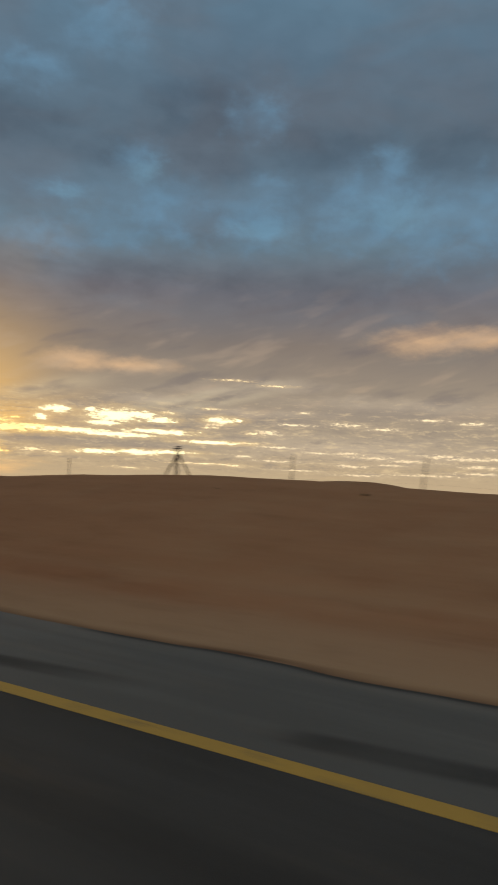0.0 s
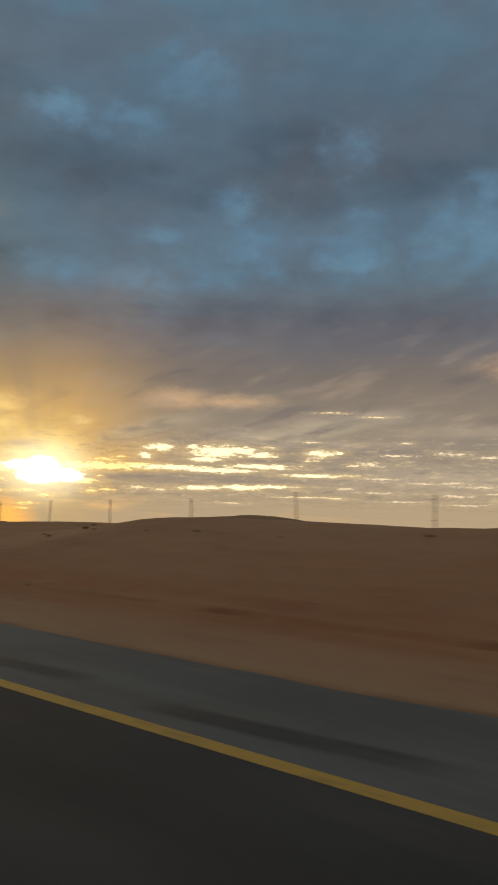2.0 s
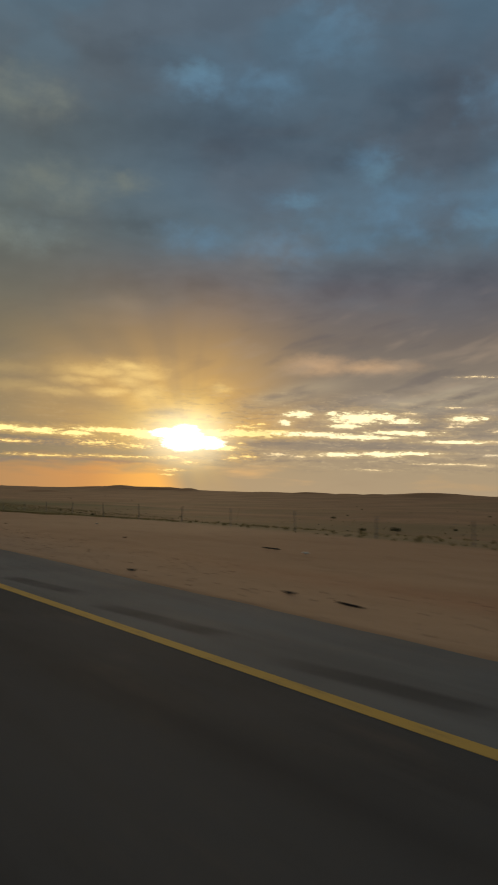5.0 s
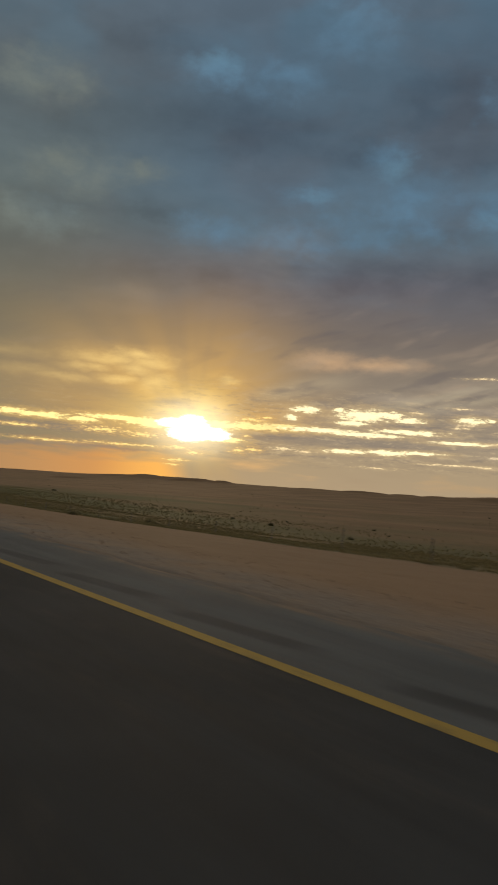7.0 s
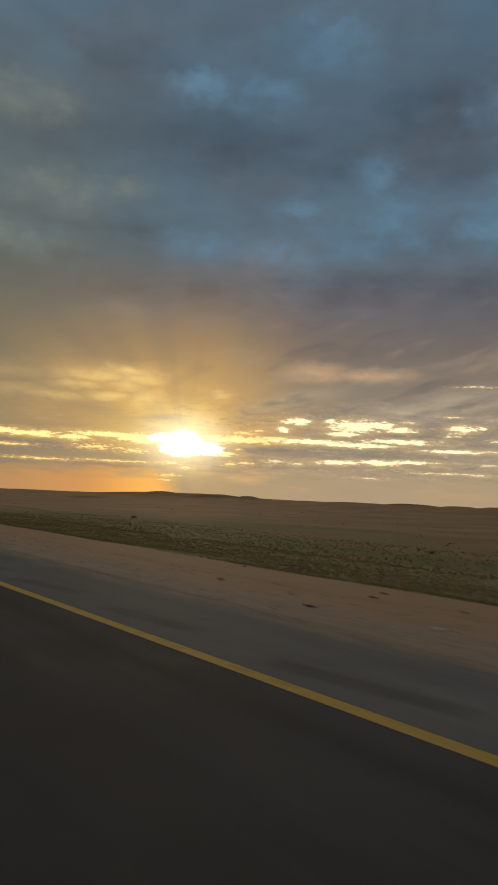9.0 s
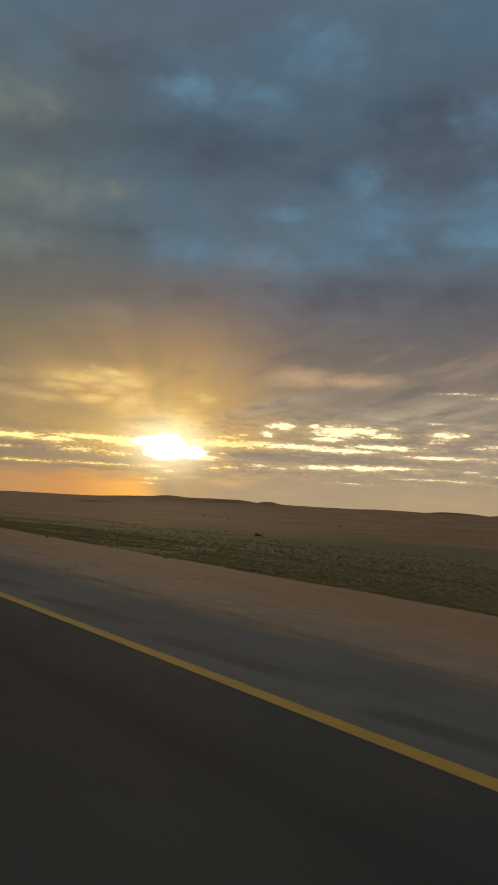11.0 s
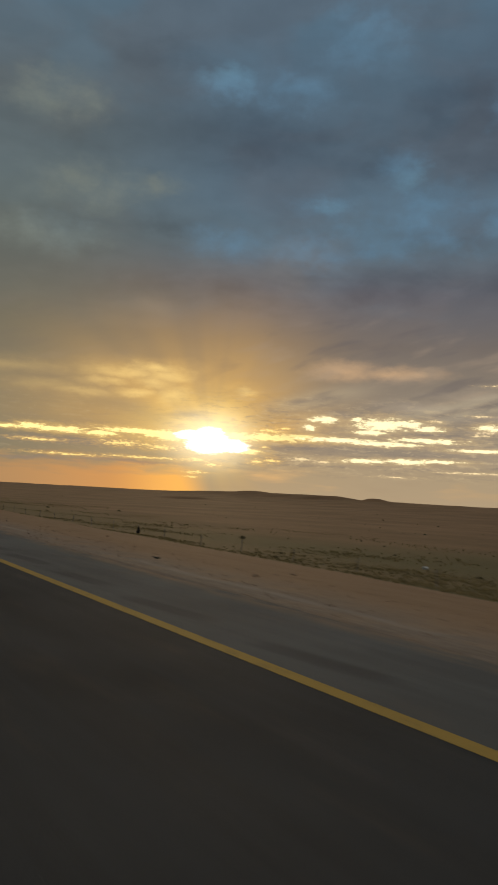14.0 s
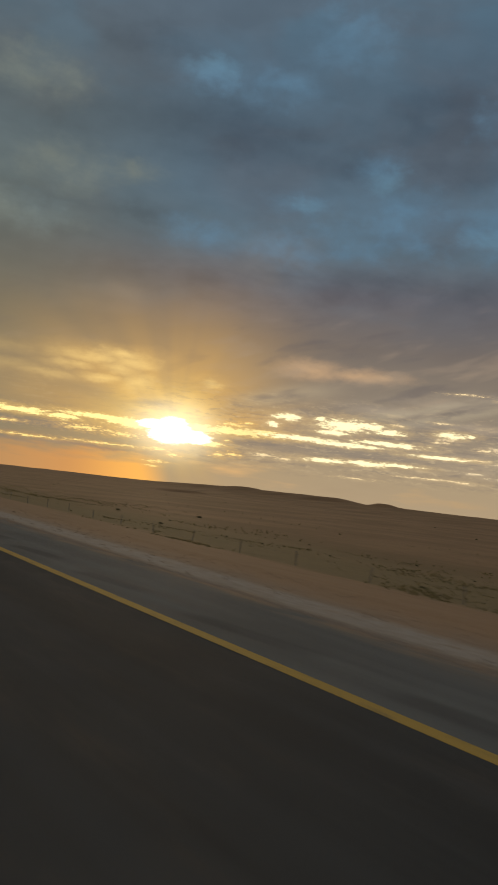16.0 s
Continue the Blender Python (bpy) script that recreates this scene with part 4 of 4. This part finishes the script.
lone("plastic_film", bm, RUBBER, pose(*place(-346.1, FENCE_Q - 0.08, 0.03), 0, 8, 30), "torn black plastic film snagged on a fence post", "litter")


def boulder(seed, size):
    r, bm = random.Random(seed), bmesh.new()
    bmesh.ops.create_icosphere(bm, subdivisions=2, radius=size)
    for v in bm.verts:
        v.co += v.co.normalized() * size * 0.55 * noise.noise(v.co * (1.6 / size) + Vector((seed, 0, 0)))
        v.co.z *= 0.62
        v.co *= r.uniform(0.95, 1.05)
    return bm


for k in range(26):
    x = RNG.uniform(-60, 4) if k < 6 else RNG.uniform(-380, -90)
    q = RNG.uniform(8.0, 8.8) if k < 6 else RNG.uniform(6.3, 10.5)
    size = RNG.uniform(0.03, 0.07)
    lone("stone", boulder(k, size), STONE, pose(*(place(x, q) + Vector((0, 0, size * 0.2))), 0, 0, RNG.uniform(0, 360)), "rough weathered desert stone half sunk in sand", "stone", "loose stones on the verge")

# ---- tar-sealed cracks in the lane ----
for k, (x, q, length, width, turn) in enumerate((
        (-318.2, 3.03, 0.9, 0.009, 1), (-317.2, 3.08, 0.7, 0.007, -2), (-317.8, 2.84, 0.7, 0.007, -3), (-321.8, 2.66, 0.65, 0.10, -7), (-321.4, 3.00, 0.6, 0.08, 6),
        (-322.4, 2.72, 0.5, 0.09, 10), (-322.1, 3.04, 0.45, 0.07, -6), (-323.6, 3.0, 0.6, 0.07, 5), (-320.6, 2.74, 0.4, 0.06, 9), (-319.7, 2.74, 0.4, 0.05, -8), (-319.9, 2.98, 0.4, 0.05, 6),
        (-319.9, 2.28, 0.2, 0.03, 15), (-324.8, 2.6, 0.5, 0.04, -6), (-80.4, 3.47, 2.6, 0.016, 0), (-90.9, 3.26, 0.3, 0.05, 3), (-330.2, 2.21, 1.1, 0.022, 2), (-330.3, 1.56, 0.8, 0.03, -2))):
    r = random.Random(k)
    n = 26
    pts, wob = [], 0.0
    for i in range(n + 1):
        wob += r.uniform(-0.5, 0.5) * min(length / n, 0.05)
        px = x + (i / n - 0.5) * length
        pts.append((px, q + wob + math.sin(radians(turn)) * (px - x), width * (0.25 + 0.75 * math.sin(math.pi * i / n)) * r.uniform(0.25, 1.3) / 2))
    bm = bmesh.new()
    rows = []
    for px, pq, w in pts:
        y = float(bend(px)) + pq
        rows.append([bm.verts.new((px, y + s * w, h)) for s, h in ((-1, 0.001), (-0.7, 0.005), (0.7, 0.005), (1, 0.001))])
    for a, b in zip(rows, rows[1:]):
        for j in range(3):
            bm.faces.new((a[j], b[j], b[j + 1], a[j + 1]))
    bmesh.ops.recalc_face_normals(bm, faces=bm.faces)
    part("tar_seal", bm, TAR, road, "black bitumen crack seal")


# ---- shrubs ----
def shrub(seed):
    """A low, uneven desert shrub, one metre across."""
    r = random.Random(seed)
    top = new("desert_shrub")
    bm = bmesh.new()
    tips = []
    for k in range(16):
        a, lean = r.uniform(0, math.tau), r.uniform(0.15, 1.0)
        end = Vector((math.cos(a) * lean * 0.42, math.sin(a) * lean * 0.42, r.uniform(0.10, 0.40) * (1.1 - 0.55 * lean)))
        knee = end * 0.5 + Vector((r.uniform(-0.05, 0.05), r.uniform(-0.05, 0.05), 0.04))
        rod(bm, (r.uniform(-0.04, 0.04), r.uniform(-0.04, 0.04), -0.05), knee, 0.014, 0.009, 4)
        rod(bm, knee, end, 0.009, 0.004, 4)
        tips += [end, knee.lerp(end, 0.6), knee, Vector((end.x * 0.9, end.y * 0.9, 0.05))]
    part("stems", bm, TWIG, top, "dry brown woody stems")
    bm = bmesh.new()
    for k in range(560):
        c = r.choice(tips) + Vector((r.gauss(0, 0.065), r.gauss(0, 0.065), r.gauss(0, 0.045)))
        if c.z < 0.02:
            c.z = 0.02 + 0.05 * r.random()
        t = Euler((r.uniform(0, 3), r.uniform(0, 3), r.uniform(0, 6))).to_matrix()
        s = r.uniform(0.022, 0.055)
        v = [bm.verts.new(c + t @ Vector(p) * s) for p in ((-1, 0, 0), (0, -0.45, 0.1), (1.2, 0, 0), (0, 0.45, 0.1))]
        bm.faces.new(v)
    part("foliage", bm, LEAF, top, "sparse dusty olive foliage")
    return tagged(top, "low dusty olive desert shrub growing in dry sand", "shrub", "shrubs across the desert plain")


kinds = [shrub(k) for k in range(5)]
for k, ob in enumerate(kinds):
    ob.matrix_basis = pose(*place(-118.8 - 1.3 * k, 20.3 + 0.4 * k), 0, 0, 70 * k) @ Matrix.Scale(0.4 + 0.09 * k, 4)

NEAR_SHRUBS = [(-106.0, 20.6, 1.25), (-95.6, 18.7, 0.5), (-96.4, 18.9, 0.26), (-93.8, 14.6, 0.36), (-91.2, 14.3, 0.46), (-88.8, 13.7, 0.44), (-87.6, 12.1, 0.42), (-84.3, 10.6, 0.55), (-83.0, 11.2, 0.42), (-92.8, 15.4, 0.2), (-95.2, 16.6, 0.24), (-101.9, 17.9, 0.42), (-104.6, 22.6, 0.5), (-98.2, 18.8, 0.2),
               (-90.6, 16.1, 0.2), (-90.0, 14.1, 0.2), (-95.3, 9.9, 0.2), (-69.3, 17.2, 0.22), (-68.7, 17.5, 0.28), (-64.8, 13.1, 0.24), (-63.6, 12.5, 0.3), (-63.3, 13.5, 0.45), (-62.0, 12.9, 0.3), (-59.1, 12.4, 0.22),
               (-57.5, 12.6, 0.2), (-54.9, 12.6, 0.22), (-51.7, 13.2, 0.24), (-72.5, 35.8, 1.1), (-10.7, 13.0, 0.2), (-7.4, 13.3, 0.22), (-163.7, 86.5, 1.3)]
BELT_SHRUBS = [(-201.3, 25.7, 1.15), (-203.9, 21.7, 0.58), (-205.8, 25.9, 0.44), (-214.5, 13.2, 0.35), (-277.9, 17.4, 0.35), (-277.9, 24.8, 0.38), (-291.4, 14.1, 0.35), (-303.8, 23.3, 0.35), 
               (-359.2, 33.5, 1.23), (-340.0, 25.4, 0.39), (-371.2, 23.1, 0.43), (-396.1, 31.4, 0.69), (-367.8, 22.3, 0.44), (-354.6, 20.1, 0.35), (-391.3, 31.4, 0.41), (-184.8, 13.4, 0.77), 
               (-192.5, 17.9, 0.4), (-195.6, 32.7, 0.35), (-195.4, 23.1, 0.99), (-197.6, 19.4, 0.5), (-207.7, 30.7, 0.35), (-211.3, 32.2, 0.35), (-203.5, 17.3, 0.35), (-198.0, 13.7, 0.35), 
               (-233.8, 31.6, 0.35), (-225.4, 27.6, 0.36), (-279.4, 30.6, 0.35), (-271.1, 20.6, 0.35), (-262.4, 13.6, 0.35), (-271.9, 13.0, 0.35), (-307.5, 21.5, 0.35), (-302.7, 18.5, 0.35)]
END_SHRUBS = [(-190.6, 17.9, 1.15), (-191.8, 17.2, 0.5), (-195.1, 17.3, 0.6), (-192.6, 17.6, 0.55), (-206.6, 18.6, 0.5), (-314.8, 24.9, 0.35), (-329.4, 29.0, 0.61), (-303.2, 14.5, 0.35)]
PLAIN_SHRUBS = [(-224.0, 100.1, 2.2), (-263.2, 211.3, 1.4), (-178.1, 81.4, 1.45), (-227.4, 150.0, 1.32), (-173.7, 98.6, 2.2), (-220.1, 64.7, 1.1), (-235.3, 212.3, 1.61), (-217.0, 194.4, 1.45), 
                (-178.4, 65.4, 1.78), (-177.3, 69.8, 2.18), (-194.7, 103.8, 0.84), (-251.7, 149.5, 0.77), (-198.2, 114.6, 0.9), (-177.0, 61.9, 0.69), (-201.4, 44.4, 1.6), (-252.0, 66.3, 0.83), 
                (-219.0, 49.0, 1.39), (-254.6, 59.2, 0.73), (-257.2, 70.4, 0.7), (-245.1, 60.2, 0.68), (-271.7, 51.2, 0.6), (-264.1, 48.5, 0.63), (-331.9, 118.8, 0.68), (-247.4, 43.1, 0.85), 
                (-249.1, 57.2, 0.69), (-247.5, 66.9, 0.74), (-327.3, 74.2, 0.6), (-286.8, 43.6, 0.65), (-326.3, 63.5, 2.2), (-423.8, 100.8, 0.93), (-497.9, 167.8, 1.43), (-347.4, 39.9, 0.9)]
FAR_SHRUBS = [(-367.0, 52.8, 0.63), (-408.7, 91.6, 0.74), (-389.9, 57.1, 0.6), (-430.7, 38.2, 1.05), (-377.6, 37.6, 0.35), (-224.2, 62.6, 0.6), (-212.4, 46.1, 0.6), (-235.8, 66.5, 0.6), 
              (-199.1, 35.2, 0.35), (-256.6, 87.0, 0.6), (-216.6, 38.0, 0.47), (-277.9, 87.9, 0.67), (-260.3, 74.4, 0.83), (-244.2, 53.6, 1.0), (-252.4, 78.9, 0.78), (-223.2, 40.7, 0.6), 
              (-227.4, 36.5, 0.35), (-341.1, 145.1, 0.6), (-339.1, 138.3, 0.6), (-263.4, 59.8, 0.6), (-237.2, 36.0, 0.48), (-258.0, 58.8, 0.75), (-259.9, 53.1, 0.6), (-319.1, 50.5, 0.6), 
              (-331.6, 35.4, 0.35), (-335.4, 44.8, 0.6), (-359.1, 49.1, 0.6)]
spots = NEAR_SHRUBS + BELT_SHRUBS + END_SHRUBS + PLAIN_SHRUBS + FAR_SHRUBS
for k in range(70):
    near = k < 36
    x = RNG.uniform(-430, -150) if near else RNG.uniform(-640, -110)
    q = RNG.uniform(19, 44) if near else RNG.uniform(38, 190)
    spots.append((x, q, RNG.uniform(0.3, 0.6) if near else RNG.uniform(0.7, 1.5)))
for x, q, s in spots:
    copy_thing(RNG.choice(kinds), pose(*place(x, q), 0, 0, RNG.uniform(0, 360)) @ Matrix.Diagonal((s, s * RNG.uniform(0.8, 1.2), s * RNG.uniform(0.65, 1.0), 1)))


# ---- scrub: dry grass tufts ----
def tufts(name, seed, count, x0, x1, q0, q1, tall, blades, label, edge=None, bare=0.0):
    r = np.random.RandomState(seed)
    x = r.uniform(x0, x1, count * 3)
    q = q0 + (q1 - q0) * r.rand(count * 3) ** 1.5
    thick = 0.55 * rough(x, q, 26.0, 2) + 0.8 * rough(x, q, 8.0, 3) + 0.4 * rough(x, q, 1.9, 2) + r.normal(0, 0.09, x.size)
    keep = thick > bare + 0.16 * smooth(-312, -332, x) + 0.06 * smooth(-340, -365, x)
    if edge is not None:
        keep &= q > scrub_edge(x)
    x, q = x[keep][:count], q[keep][:count]
    z = land(x, q)
    n = len(x)
    size = tall * r.uniform(0.45, 1.15, n)
    a = r.uniform(0, math.tau, (n, blades))
    lean = r.uniform(0.15, 0.95, (n, blades)) * size[:, None]
    foot = np.stack([np.broadcast_to(x[:, None], a.shape) + 0.25 * lean * np.cos(a), bend(x)[:, None] + q[:, None] + 0.25 * lean * np.sin(a), np.broadcast_to((z - 0.02)[:, None], a.shape)], -1)
    tip = foot + np.stack([lean * np.cos(a), lean * np.sin(a), size[:, None] * r.uniform(0.5, 1.0, (n, blades))], -1)
    w = 0.10 * size[:, None] * r.uniform(0.6, 1.6, (n, blades))
    side = np.stack([-np.sin(a) * w, np.cos(a) * w, 0 * w], -1)
    mid = foot * 0.45 + tip * 0.55 + np.array([0, 0, 1]) * (0.12 * size[:, None, None])
    co = np.stack([foot - side, foot + side, mid + side * 0.8, tip, mid - side * 0.8], 2).reshape(-1, 3)
    f = (np.arange(n * blades) * 5)[:, None] + np.arange(5)
    me = bpy.data.meshes.new(name)
    me.from_pydata(co.tolist(), [], f.tolist())
    me.materials.append(GRASS)
    return tagged(new(name, me), label, "grass", kind="stuff")


tufts("scrub_grass", 1, 42000, -430, -150, 13.5, 36, 0.12, 7, "low dry olive grass and weeds on sandy ground", True, -0.05)
tufts("weed_belt", 4, 9000, -520, -170, 33, 62, 0.17, 7, "belt of low olive weeds across the plain", None, -0.06)
tufts("far_scrub", 2, 1800, -700, -120, 30, 150, 0.2, 6, "scattered dry scrub far across the plain")
tufts("fence_scrub", 3, 220, -150, -112, 17.6, 27, 0.17, 9, "dry scrub gathered along the fence line")


def pebbles(name, seed, count, x0, x1, q0, q1, big):
    r = np.random.RandomState(seed)
    x, q = r.uniform(x0, x1, count), q0 + (q1 - q0) * r.rand(count)
    s = big * r.uniform(0.25, 1.0, count) ** 2
    c = np.stack([x, bend(x) + q, land(x, q) + s * 0.2], -1)
    shape = np.array([(1, 0, 0), (0, 1, 0), (-1, 0, 0), (0, -1, 0), (0, 0, 0.7), (0, 0, -0.7)], float)
    co = (c[:, None] + shape[None] * s[:, None, None] * r.uniform(0.6, 1.3, (count, 6, 1))).reshape(-1, 3)
    tri = np.array([(0, 1, 4), (1, 2, 4), (2, 3, 4), (3, 0, 4), (1, 0, 5), (2, 1, 5), (3, 2, 5), (0, 3, 5)])
    f = (np.arange(count)[:, None, None] * 6 + tri[None]).reshape(-1, 3)
    me = bpy.data.meshes.new(name)
    me.from_pydata(co.tolist(), [], f.tolist())
    me.materials.append(STONE)
    return tagged(new(name, me), "loose gravel strewn along the road verge", "gravel", kind="stuff")


pebbles("gravel", 5, 8000, -400, -110, 5.5, 8.4, 0.026)
